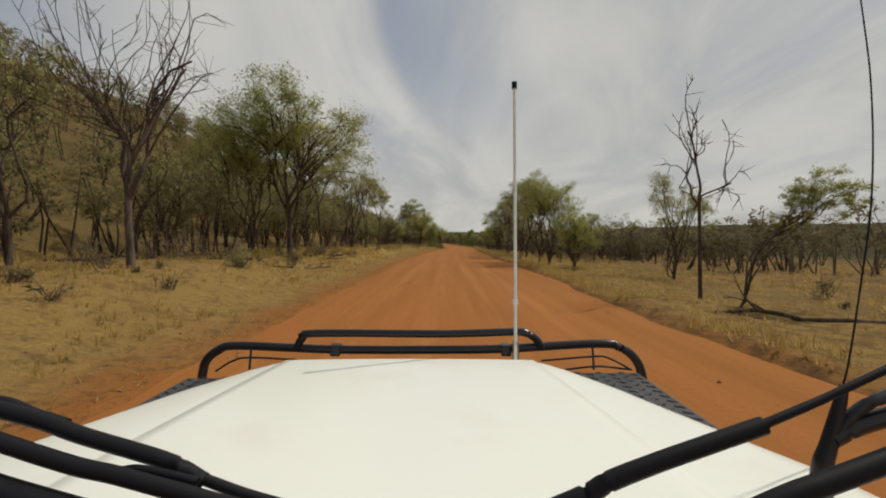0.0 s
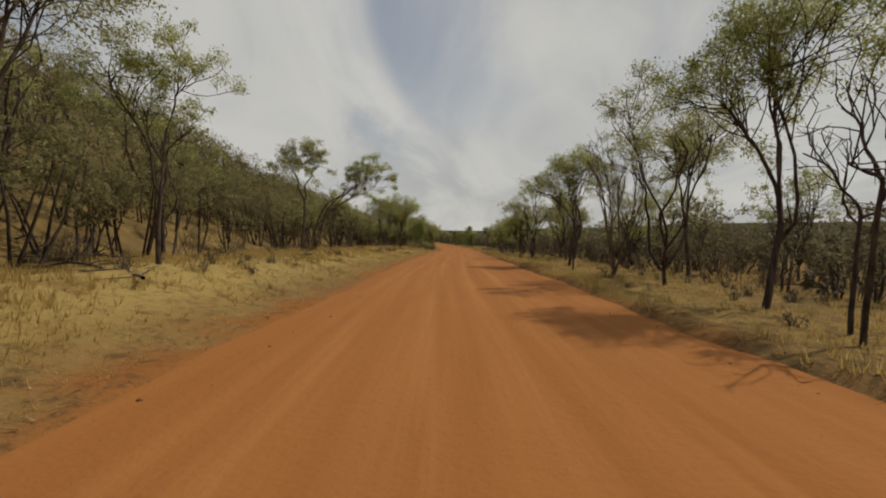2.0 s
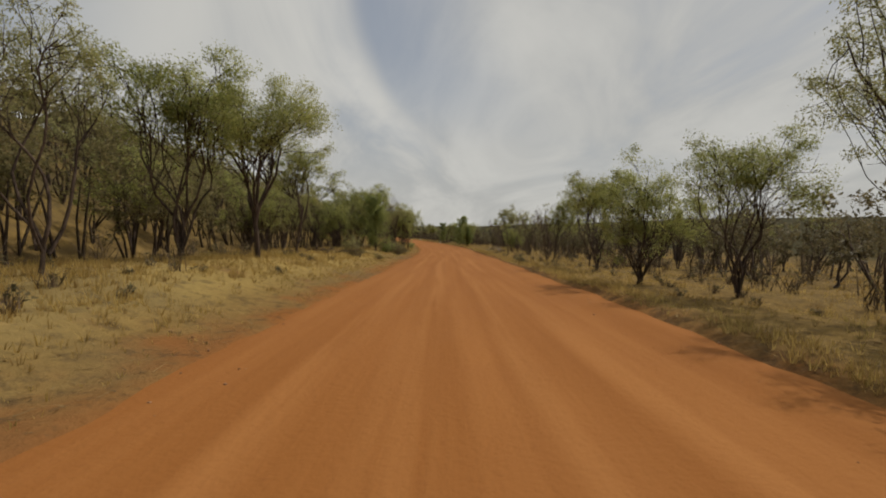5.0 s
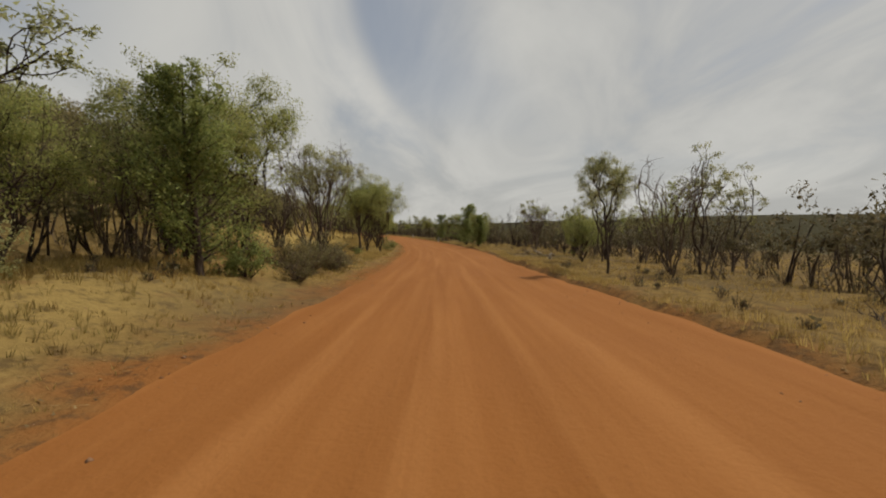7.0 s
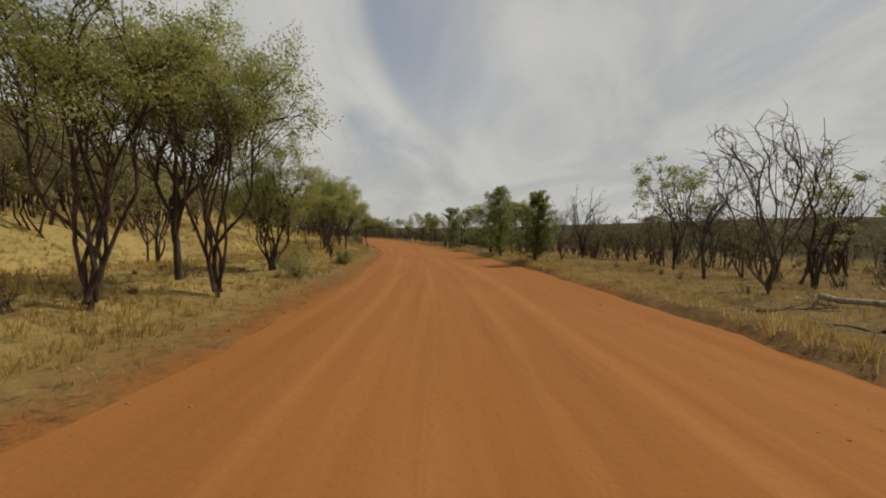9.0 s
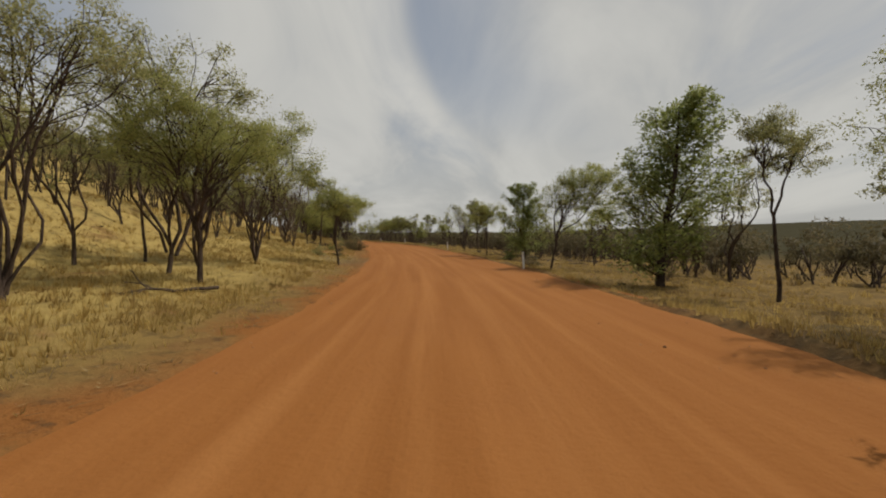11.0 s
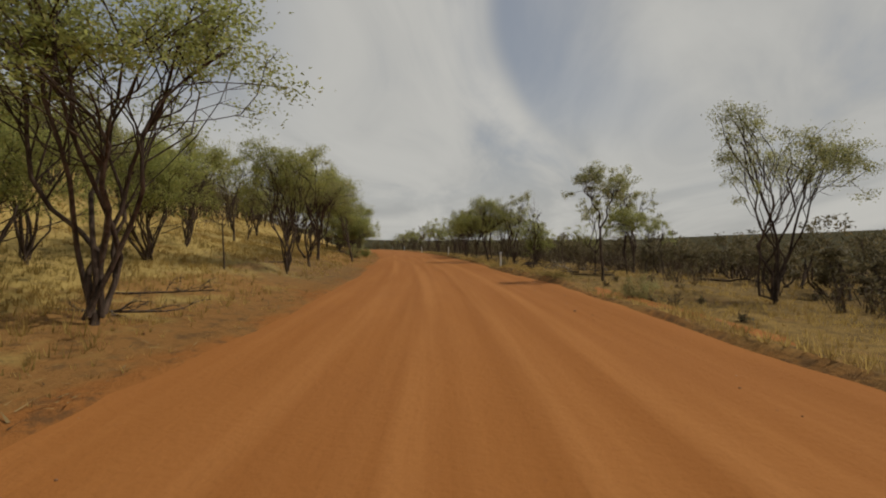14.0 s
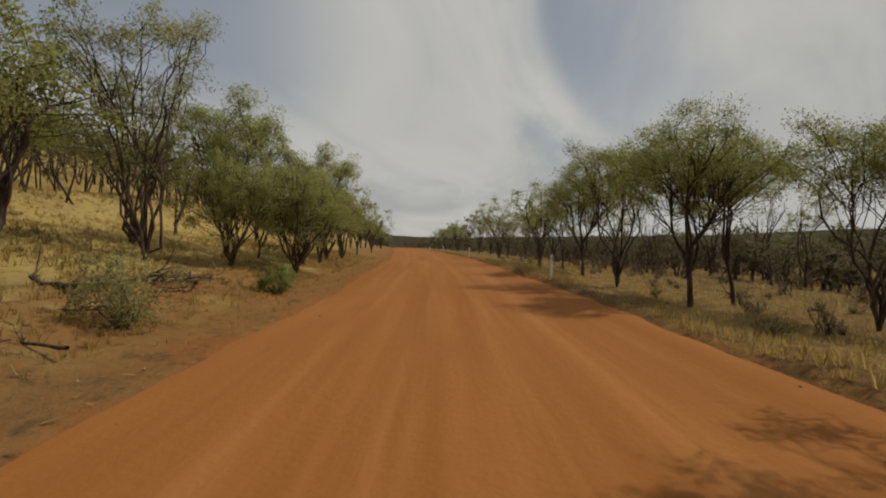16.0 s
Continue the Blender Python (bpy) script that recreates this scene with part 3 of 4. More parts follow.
KINDS = {key: [(ob, true_height(ob)) for ob, _ in models] for key, models in kinds().items()}
TAGS = {"G": ("olive-green mulga tree with dark forked stems in dry grass", "tree", "roadside mulga trees"),
        "S": ("tall thin ironwood tree with sparse grey-green drooping foliage", "tree", "roadside ironwood trees"),
        "D": ("leafless dead tree with bare twisted grey branches", "dead tree", "dead trees"),
        "C": ("dense dark-green native pine leafy almost to the ground", "tree", "native pines"),
        "L": ("olive-green mulga tree leaning hard over the grass", "tree", "roadside mulga trees"),
        "B": ("low scrubby grey-green bush beside the dirt road", "shrub", "roadside shrubs"),
        "b": ("low dry brown tangle of twigs on the verge", "shrub", "dry roadside shrubs"),
        "g": ("small olive mulga tree in the scrub behind the verge", "tree", "woodland mulga trees"),
        "s": ("small sparse grey-green tree in the scrub behind the verge", "tree", "woodland ironwood trees"),
        "d": ("small leafless dead tree in the scrub behind the verge", "dead tree", "woodland dead trees")}
used = set()


def plant(kind, s, lat, height, variant, turn, squash=1.0):
    ob, own = KINDS[kind][variant % len(KINDS[kind])]
    k = height / own
    x, y, z = place(s, lat)
    m = pose(x, y, z - 0.03, 0, 0, turn) @ Matrix.Diagonal((k * squash, k * squash, k, 1))
    if ob.name in used:
        ob = copy_thing(ob, m @ Matrix.Diagonal((1 / ob.scale.x, 1 / ob.scale.y, 1 / ob.scale.z, 1)))
    else:
        used.add(ob.name)
        ob.matrix_basis = m
    return tagged(ob, *TAGS[kind])


# kind, distance along the road, metres to the right of the line, height, variant, turn, breadth
TREES = """
D 13 -9.2 8.2 0 20 .8; S 13.4 -13.2 7.8 0 0 1; G 24.5 -8.6 9.2 0 0 1.1; G 25.8 -11.4 8 1 0 1.1; S 38.8 -11 8.4 2 40 1.2; S 46.5 -15 10 0 90 1; S 43 -9.2 8.8 1 30 1.1; S 49 -9.1 7.6 3 120 1; L 68 -10.2 7.2 0 0 1; S 69.5 -11.4 8.8 2 200 1
S 56 -13.5 9 0 10 1; S 50 -16 9 1 70 1; G 106 -11 8.6 1 30 1; G 108 -8.6 8.2 0 120 1; S 76 -11 5.6 1 250 1; S 81 -10.4 5 1 20 1; D 92 -15 8 0 100 1
C 136 -7.4 6 0 0 1.3; G 134 -11.5 5.6 3 60 1; S 136 -14 9.4 2 10 1.3; G 143 -9.2 7.6 1 0 1; S 148 -6.9 6.6 1 300 1; D 156 -9.2 8 1 0 1.1; D 160.5 -11.2 8.6 1 140 1.1
G 166.5 -7 6.5 1 0 1.1; G 172.3 -8.4 8 0 80 1; G 169.8 -6 7.2 1 170 1; S 182 -15 5.5 2 0 1; G 177 -7 6 3 200 1; G 190 -6.8 5 1 10 1
S 213 -10.2 6.4 1 140 1; S 209 -9.4 9 0 20 1.2; G 216 -8.6 7.8 1 60 1; G 220.3 -5 4.7 4 30 1.15; S 211 -14 7 0 0 1; S 213 -12.4 6 2 50 1; S 241 -8.7 8.4 3 0 1; G 253 -6.1 6.6 1 0 1.25; B 250.5 -6.6 .9 0 0 1; G 262 -10.5 5.5 3 0 1.1; D 262.6 -8 3.6 2 0 1; S 258 -11.5 5.5 1 0 1.1; G 255.6 -10.4 5 3 0 1.1; G 268 -12 5.5 1 0 1.1; S 232 -17 5.5 1 0 1; G 243 -10.2 3.8 4 60 1.2; S 241.6 -12.3 8.6 0 40 1.35
D 237 -11.5 6.2 1 0 1.3; D 235 -16 7 1 90 1; D 252 -15 6.5 1 200 1; D 231 -13 6 2 0 1; G 265 -6.3 5.8 1 250 .95; G 274.3 -6.8 6.3 0 300 1; G 287 -9.6 6.2 1 100 1
L 280.7 -5.2 6.4 1 175 1.1; S 269 -6.2 5.9 0 160 1.4; G 293 -13 8.5 1 20 1.1; G 299.5 -13 7 3 20 1.1; S 303 -9 7.4 0 20 1; S 296 -10.4 9 1 220 1; G 301.5 -10 7.6 1 20 1; G 300 -6.2 5.6 3 60 1.15; G 306 -6.6 6.6 1 0 1; G 313 -6.5 6 3 0 1; G 322 -6.6 6.4 0 0 1; G 298 -8.2 5 3 120 1.1; G 303.5 -7 5 3 200 1.1; G 309 -6.8 5.2 3 60 1.1
D 13.1 7.6 6.4 2 150 1; S 22 11.4 5.2 1 0 1; L 11.4 7.6 3.6 0 0 1; S 53 8.9 8.6 0 60 1.2; S 57.5 12.2 7.4 2 30 1.1; G 31.7 7.4 5.9 1 200 1; G 46.4 8.2 8.6 2 20 .85; S 36.3 7.6 7.6 0 300 1
G 27 7.9 3.8 3 0 .95; D 42.4 7 5.5 2 0 1; D 43.4 7.7 4.6 2 90 1.1; G 65.2 8.2 8.1 2 30 1.1; D 59.6 7 5 2 30 1; S 64.5 12 6 1 0 1; D 54.7 7.4 6.6 1 0 .8; S 79.7 8.3 6.9 1 90 1.25; S 72.3 9.8 6 2 0 1; G 84 12 6.4 2 0 1; S 77 11.4 6 1 0 1; G 89 13.4 6.4 1 0 1; S 80.5 12.6 6 3 0 1
G 105 7.8 5.2 3 0 1; G 101 9 5 1 0 1; L 127.6 9.9 5.8 1 0 .72; D 129 9.6 5.2 1 0 1; S 144.6 8.3 5.9 2 0 1; S 146 13.8 6.8 0 0 1; D 143.1 10.8 5.4 1 140 1.1
D 172 11.2 6.1 1 30 1.15; S 175 15.6 5.6 1 0 1.2; G 170 16 5 2 0 1.2; S 166 13.5 5.6 3 0 1; S 152.5 11 7 0 50 1; G 156 10.8 4.2 3 0 1; C 186 7 4.6 1 0 1.6; C 196 7 4.4 0 0 1.4; G 183 14.6 7 0 0 1; C 210.6 9.8 8 0 120 1.5
L 217.5 7.4 6.2 1 0 .95; C 228.8 9.5 6.3 0 0 1.5; G 232 7 4.9 4 90 .95; S 243 9 6.2 2 0 1; G 247 10.2 4.6 4 0 .9; S 256 17.5 6.4 1 0 1; S 235.4 11.8 4 2 0 1; S 259.7 11.8 6.8 1 0 1.15; D 256 14 6.5 2 0 1
D 244.1 7.6 4.8 2 90 1; D 246 8.2 4 2 20 1; G 282 6 5.5 2 210 1.15; D 272.7 7 4.6 2 30 1; S 263.6 7.4 5 2 0 1.05; G 268.5 11 3.8 4 0 1; G 280.3 9.6 4 3 0 1; S 282 8.2 6 1 150 1; G 296.3 6.7 5.6 1 0 1
G 292 6.9 5.2 0 0 1; G 293 8.8 5 4 20 1; G 289.5 9.6 5 1 0 1; G 303 7.8 5.6 0 0 1; G 312 8 6 1 0 1; G 325 7.5 6.2 3 0 1; G 340 8 6 0 0 1
G 93 9 6 0 0 1; S 97 10 7 1 0 1; G 115 9.5 6 1 0 1; S 121 11 7.2 0 0 1; G 116 -9.5 7 2 0 1; S 122 -11.5 5.5 1 0 1; S 133 -13.5 6 1 0 1.1; S 138 -10.6 5.8 0 40 1.1; D 139 -12.4 5.6 1 0 1; G 129 -15 6.2 3 0 1.1; G 139.5 -9.8 7.2 3 100 1.1; S 142 -12 7.5 1 0 1.1; S 98 -9.6 7 0 0 1
G 196 -8 6.4 2 0 1; S 202 -9 7.4 1 0 1; G 207 -7.4 6 0 0 1; D 192 11 5 1 0 1; G 200 10 5.6 1 0 1; S 206 11 6 2 0 1; D 178 13 5 0 0 1
B 176 -5.6 1.3 0 0 1; B 186 -5.3 1.2 1 0 1; b 143 -6 1.6 0 0 1.4; B 137 -6.4 1.5 1 0 1; b 146 -5.8 1.3 0 90 1.5; B 158 -6.6 .7 1 0 1
B 16 -7.4 .8 0 0 1; B 131 -9 1.4 0 0 1; B 237 -7.2 .8 1 0 1; D 234.5 -10.4 5.6 1 100 .9; S 233 -13.6 6 1 90 1.1; G 227.5 -18 6 1 0 1.1; D 239 -14 6.6 1 40 1; D 243.6 -12.8 5.8 1 160 .9; B 226 -7 .9 0 0 1; B 259 6.6 1 0 30 1; B 288 -5.6 1.4 0 0 1; B 294 -5 1.2 1 0 1; B 228 8 1.1 1 0 1
b 123.8 6.3 .7 0 0 1.3; b 125.8 6.6 .6 0 70 1.2; b 125.5 -5.6 .6 0 30 1.2; b 123 -7.2 1.1 0 50 1.5; b 148 -6.3 1.3 0 80 1.3; b 149.6 -7.2 1.1 0 20 1.3; b 138.8 -5.3 1.3 0 10 1; b 144.6 -5.6 1.2 0 60 1.5; b 141.5 -6.6 1.4 0 200 1.4
b 244 -4.9 1.7 0 90 1.1; b 245.4 -5.6 1.5 0 200 1; b 243 -5.4 1.1 0 10 1.2; b 235.5 -6.4 .8 0 30 1.2; b 218.5 6.6 .8 0 30 1.3; b 28 -8 .7 0 0 1.6; b 22 -7.5 .6 0 90 1.4; b 164 -8 .5 0 40 1.5; b 228 -5.9 .5 0 0 1.6; b 276 5.8 .6 0 0 1.2; b 288 6 .5 0 40 1.4
"""
for row in TREES.replace("\n", ";").split(";"):
    if row.strip():
        kind, s, lat, h, var, turn, wide = row.split()
        far_off = float(s) > 311 or abs(float(lat)) > 12.4  # seen from a distance alone: a lighter model
        plant(kind.lower() if kind in "GS" and far_off else kind, float(s), float(lat), float(h), int(var), float(turn), float(wide))

# the avenue where the road runs on
rng = np.random.default_rng(9)
for n in range(34):
    s = 309 + 3.6 * n + rng.uniform(-1.5, 1.5)
    plant("gs"[n % 3 == 0], s, -rng.uniform(6.0, 9.5) if n % 2 else rng.uniform(7.6, 12.5), rng.uniform(4.8, 6.8), n, rng.uniform(0, 360), 1.1)

# woodland behind the roadside trees
rng = np.random.default_rng(5)
for n in range(140):
    s = rng.uniform(5, 345)
    side = -1 if n % 5 < 3 else 1
    lat = side * (13.0 + 17 * rng.random() ** 1.3)
    open_slope = s > 205 and side < 0
    kind = rng.choice(list("gssdg" if not open_slope else "gdds"))
    plant(kind, s, lat, rng.uniform(4.4, 7.0), int(rng.integers(0, 9)), rng.uniform(0, 360), rng.uniform(0.85, 1.15))


def far_woods(name, count, area, seed, label, each=13, size=0.25, low=0.5, mat=LEAF_SCRUB, tall=1.0):
    """Many small far trees as one mass: thin stems, and crowns of loose leaf clumps."""
    rng = np.random.default_rng(seed)
    s, lat = area(rng, count)
    clear = (s > 158) & (s < 300) & (lat < 0) & (lat > -19)  # the open grassy slope
    lat = np.where(clear, lat - 8, lat)
    x, y, z = spot(s, lat)
    z = z + land(s, lat)
    h = (2.6 + 4.6 * rng.random(count) ** 0.8) * tall
    h = np.where((lat > 0) & (s > 225) & (s < 345), 0.74 * h, h)  # low scrub where the ground falls away
    stems, tops, wide, hearts = [], [], [], []
    for i in range(count):
        base = np.array((x[i], y[i], z[i] - 0.1))
        heart = base + (rng.normal(0, 0.3), rng.normal(0, 0.3), h[i] * (1 - 0.5 * low))
        reach = h[i] * rng.uniform(0.24, 0.36)
        hearts.append(heart - (0, 0, 0.3))
        for k in range(2):
            top = heart + rng.normal(0, 0.35, 3) * (reach, reach, 0.4)
            mid = base * 0.5 + top * 0.5 + rng.normal(0, 0.16, 3)
            stems.append(tube(np.array((base + rng.normal(0, 0.12, 3) * (1, 1, 0), mid, top)), (0.07, 0.052, 0.02), 3))
        for _ in range(9):
            d = rng.normal(0, 1, 3)
            d /= np.linalg.norm(d)
            tops.append(heart + d * (reach, reach, h[i] * low * 0.5) * rng.uniform(0.45, 1.0))
            wide.append(reach * rng.uniform(0.30, 0.55))
    v, f = join(stems)
    mass = new(name)
    mesh_object("stemwork", v, f, BARK, mass)
    v, f, nor = leaves(rng, tops, np.array(wide), each, size, heart=np.repeat(np.array(hearts), 9, axis=0))
    mesh_object("foliage", v, f, mat, mass, normals=nor)
    return tagged(mass, label, "woodland", kind="stuff")


far_woods("far_woods", 560, lambda r, n: (r.uniform(2, 205, n), -(13 + 13 * r.random(n))), 70, "olive mulga scrub at the foot of the hill", 46, 0.137, 0.62, LEAF_HILL, 0.86)
far_woods("far_woods", 620, lambda r, n: (r.uniform(-5, 200, n), -(17 + 45 * r.random(n))), 69, "olive mulga scrub covering the lower hillside", 23, 0.205, 0.66, LEAF_HILL, 0.95)
far_woods("far_woods", 950, lambda r, n: (r.uniform(-5, 430, n), -(26 + 70 * r.random(n) ** 1.4)), 71, "olive mulga scrub covering the hillside", 14, 0.30, 0.7, LEAF_HILL)
far_woods("far_woods", 230, lambda r, n: (r.uniform(212, 335, n), -(20 + 26 * r.random(n))), 74, "olive mulga scrub on the grassy slope", 36, 0.148, 0.66, LEAF_HILL)
far_woods("far_woods", 380, lambda r, n: (r.uniform(26, 345, n), 15 + 13 * r.random(n)), 78, "dark scrub woodland behind the verge", 40, 0.142, 0.72, LEAF_SCRUB, 0.72)
far_woods("far_woods", 760, lambda r, n: (r.uniform(-5, 480, n), 26 + 90 * r.random(n) ** 1.6), 72, "dark scrub woodland on the flat beside the road", 14, 0.30, 0.75)
far_woods("far_woods", 260, lambda r, n: (r.uniform(236, 345, n), 16 + 14 * r.random(n)), 79, "dark scrub woodland beside the guide posts", 36, 0.135, 0.8, LEAF_SCRUB, 0.56)
far_woods("far_woods", 80, lambda r, n: (r.uniform(44, 78, n), 12 + 14 * r.random(n)), 80, "low dark scrub between the roadside trees", 30, 0.135, 0.9, LEAF_SCRUB, 0.48)
far_woods("far_woods", 420, lambda r, n: (r.uniform(345, 900, n), r.uniform(9, 90, n) * r.choice((-1, 1), n)), 73, "distant scrub along both sides of the road", 12, 0.42, 0.7)


def thicket(count, area, seed, tall, label, sticks=26, leafy=40):
    """Dry twiggy undergrowth: fans of thin bare sticks with a few brown leaves."""
    rng = np.random.default_rng(seed)
    s, lat = area(rng, count)
    clear = (lat > 0) & (s < 44) & (lat < 24) & (rng.random(len(s)) < 0.85) | (lat > 0) & (s > 150) & (s < 252) & (lat < 17) & (rng.random(len(s)) < 0.85) | (lat < 0) & ((s > 200) | ((s > 150) & (rng.random(len(s)) < 0.65)))
    s, lat = s[~clear], lat[~clear]
    x, y, z = spot(s, lat)
    base = np.stack((x, y, z + land(s, lat) - 0.05), 1)
    n = len(base)
    h = tall * rng.uniform(0.45, 1.2, n)
    b, hh = np.repeat(base, sticks, 0), np.repeat(h, sticks)[:, None] * rng.uniform(0.5, 1.1, (n * sticks, 1))
    b = b + rng.normal(0, 0.16, b.shape) * hh * (1, 1, 0)
    low = rng.random((n * sticks, 1)) ** 2 * 0.45
    way = rng.normal(0, 0.34, b.shape) * (1, 1, 0) + (0, 0, 1.0)
    root = b + way * hh * low
    tip = root + (way + rng.normal(0, 0.22, b.shape)) * hh * (1 - low) * 0.9
    a = rng.uniform(0, 2 * math.pi, len(b))
    side = np.stack((np.cos(a), np.sin(a), 0 * a), 1) * (0.008 + 0.009 * hh)
    v = np.stack((root - side, root + side, tip), 1).reshape(-1, 3)
    mass = new("undergrowth")
    mesh_object("stemwork", v, np.arange(len(v)).reshape(-1, 3), BARK_DRY, mass)
    puffs = root[::9] * 0.45 + tip[::9] * 0.55
    v, f, nor = leaves(rng, puffs, 0.3 * hh[::9, 0], max(1, leafy * 9 // sticks), 0.09, heart=puffs - (0, 0, 1))
    mesh_object("foliage", v, f, LEAF_SCRUB, mass, normals=nor)
    return tagged(mass, label, "undergrowth", kind="stuff")


thicket(620, lambda r, n: (r.uniform(2, 400, n), 11.5 + 34 * r.random(n) ** 1.7), 75, 1.9, "dense dry brown undergrowth among the roadside trees", 30, 60)
thicket(300, lambda r, n: (r.uniform(236, 345, n), 13.0 + 26 * r.random(n) ** 1.3), 79, 1.3, "dense dry brown undergrowth among the roadside trees", 30, 60)
thicket(110, lambda r, n: (r.uniform(2, 205, n), -(9.6 + 22 * r.random(n) ** 1.5)), 76, 1.5, "dry grey undergrowth at the foot of the hill", 28, 90)
thicket(260, lambda r, n: (r.uniform(2, 200, n), -(6.6 + 5 * r.random(n))), 77, 0.55, "low dry brush on the grassy verge", 30, 24)
thicket(300, lambda r, n: (r.uniform(2, 330, n), 6.8 + 5 * r.random(n)), 78, 0.55, "low dry brush on the grassy verge", 30, 24)


# ---- grass ----
def tufts(name, count, area, seed, blades, tall, wide, label):
    rng = np.random.default_rng(seed)
    s, lat = area(rng, count)
    keep = (wave(s, lat, 0.35, 1.3) + 0.6 * wave(s, lat, 1.3, 4.0) + rng.normal(0, 0.35, count)) > -0.35
    keep &= ~((s > 230) & (s < 292) & (lat < 0) & (lat > -7.5) & (rng.random(count) < 0.6))  # the bare red cutting
    s, lat = s[keep], lat[keep]
    x, y, z = spot(s, lat)
    base = np.stack((x, y, z + land(s, lat) - 0.02), 1)
    n = len(base)
    b = np.repeat(base, blades, axis=0)
    h = np.repeat(tall * rng.uniform(0.45, 1.25, n), blades)[:, None] * rng.uniform(0.6, 1.1, (n * blades, 1))
    a = rng.uniform(0, 2 * math.pi, n * blades)
    out = np.stack((np.cos(a), np.sin(a), np.zeros_like(a)), 1)
    b = b + out * rng.uniform(0, 0.10, (n * blades, 1)) * tall / 0.3
    side = np.stack((-np.sin(a), np.cos(a), np.zeros_like(a)), 1) * wide
    tip = b + out * h * rng.uniform(0.2, 0.7, (n * blades, 1)) + np.array((0, 0, 1.0)) * h
    v = np.stack((b - side, b + side, tip), 1).reshape(-1, 3)
    return tagged(mesh_object(name, v, np.arange(len(v)).reshape(-1, 3), GRASS), label, "grass", kind="stuff")


def verge(lo, hi, sign, power=1.5):
    def area(r, n):
        s = r.uniform(-2, 325, n)
        left, right = edges(s)
        return s, (right + 0.25 if sign > 0 else left - 0.35) + sign * (lo + (hi - lo) * r.random(n) ** power)
    return area


tufts("grass", 18000, verge(0.0, 9, -1, 1.25), 81, 4, 0.13, 0.009, "short dry grass on the verge")
tufts("grass", 36000, verge(1.0, 9, -1, 1.1), 85, 6, 0.21, 0.010, "straw-coloured dry grass on the verge")
tufts("grass", 18000, verge(0.0, 9, 1, 1.25), 82, 4, 0.13, 0.009, "short dry grass on the verge")
tufts("grass", 30000, verge(0.6, 9, 1, 1.1), 86, 6, 0.21, 0.010, "straw-coloured dry grass on the verge")
tufts("grass", 9000, verge(-0.1, 0.7, 1, 1.0), 89, 6, 0.26, 0.010, "dry grass along the cut edge of the road")
tufts("grass", 16000, verge(9, 45, -1, 1.2), 83, 6, 0.32, 0.022, "tall dry yellow grass under the trees")
tufts("grass", 14000, verge(9, 45, 1, 1.2), 84, 6, 0.30, 0.022, "tall dry yellow grass under the trees")


def slope_grass(r, n):
    """Where the golden grass stands thickest: the open left slope past the bend."""
    return r.uniform(150, 320, n), -(5.2 + 20 * r.random(n) ** 1.2)


tufts("grass", 9000, lambda r, n: (r.uniform(25, 140, n), -(6.5 + 6 * r.random(n))), 90, 6, 0.30, 0.011, "golden dry grass in front of the hillside scrub")
tufts("grass", 30000, slope_grass, 88, 6, 0.28, 0.012, "thick golden dry grass on the open slope")


def litter(count, seed):
    """Dead stalks and bark strips lying flat on the verges."""
    rng = np.random.default_rng(seed)
    s, side = rng.uniform(-2, 320, count), rng.choice((-1, 1), count)
    left, right = edges(s)
    lat = np.where(side > 0, right, left) + side * (0.1 + 11 * rng.random(count) ** 1.4)
    x, y, z = spot(s, lat)
    base = np.stack((x, y, z + land(s, lat) + 0.015), 1)
    a = rng.uniform(0, 2 * math.pi, count)
    way = np.stack((np.cos(a), np.sin(a), rng.uniform(0.0, 0.35, count)), 1) * (0.06 + 0.26 * rng.random((count, 1)) ** 3)
    wide = np.stack((-np.sin(a), np.cos(a), np.zeros(count)), 1) * rng.uniform(0.006, 0.018, (count, 1))
    v = np.stack((base - wide, base + wide, base + way), 1).reshape(-1, 3)
    return tagged(mesh_object("litter", v, np.arange(3 * count).reshape(-1, 3), LITTER), "dead stalks and leaf litter on the verges", "litter", kind="stuff")


def litter_build(t):
    r = node(t, "ShaderNodeNewGeometry").outputs["Random Per Island"]
    c = blend(t, r, (0.06, 0.04, 0.022), (0.36, 0.25, 0.11))
    return shade(t, c, 0.9, spec=0.1)


LITTER = material("dead_stalks", litter_build)
litter(50000, 87)

# ---- white guide posts ----
def painted(name, color, rough=0.5):
    def build(t):
        n = noise_at(t, 14.0, 5.0, 0.6, node(t, "ShaderNodeTexCoord").outputs["Object"])
        return shade(t, blend(t, ramp01(t, n, 0.5, 0.75), color, tuple(v * 0.7 for v in color)), rough, bump(t, n, 0.1, 0.005))
    return material(name, build)


POST_WHITE = painted("weathered_white_plastic", (0.78, 0.77, 0.72))
GREY_GLASS = painted("grey_reflector", (0.30, 0.29, 0.28), 0.25)


def box(bm, x0, x1, y0, y1, z0, z1):
    vs = [bm.verts.new(p) for p in ((x0, y0, z0), (x1, y0, z0), (x1, y1, z0), (x0, y1, z0), (x0, y0, z1), (x1, y0, z1), (x1, y1, z1), (x0, y1, z1))]
    for f in ((3, 2, 1, 0), (4, 5, 6, 7), (0, 1, 5, 4), (1, 2, 6, 5), (2, 3, 7, 6), (3, 0, 4, 7)):
        bm.faces.new([vs[i] for i in f])


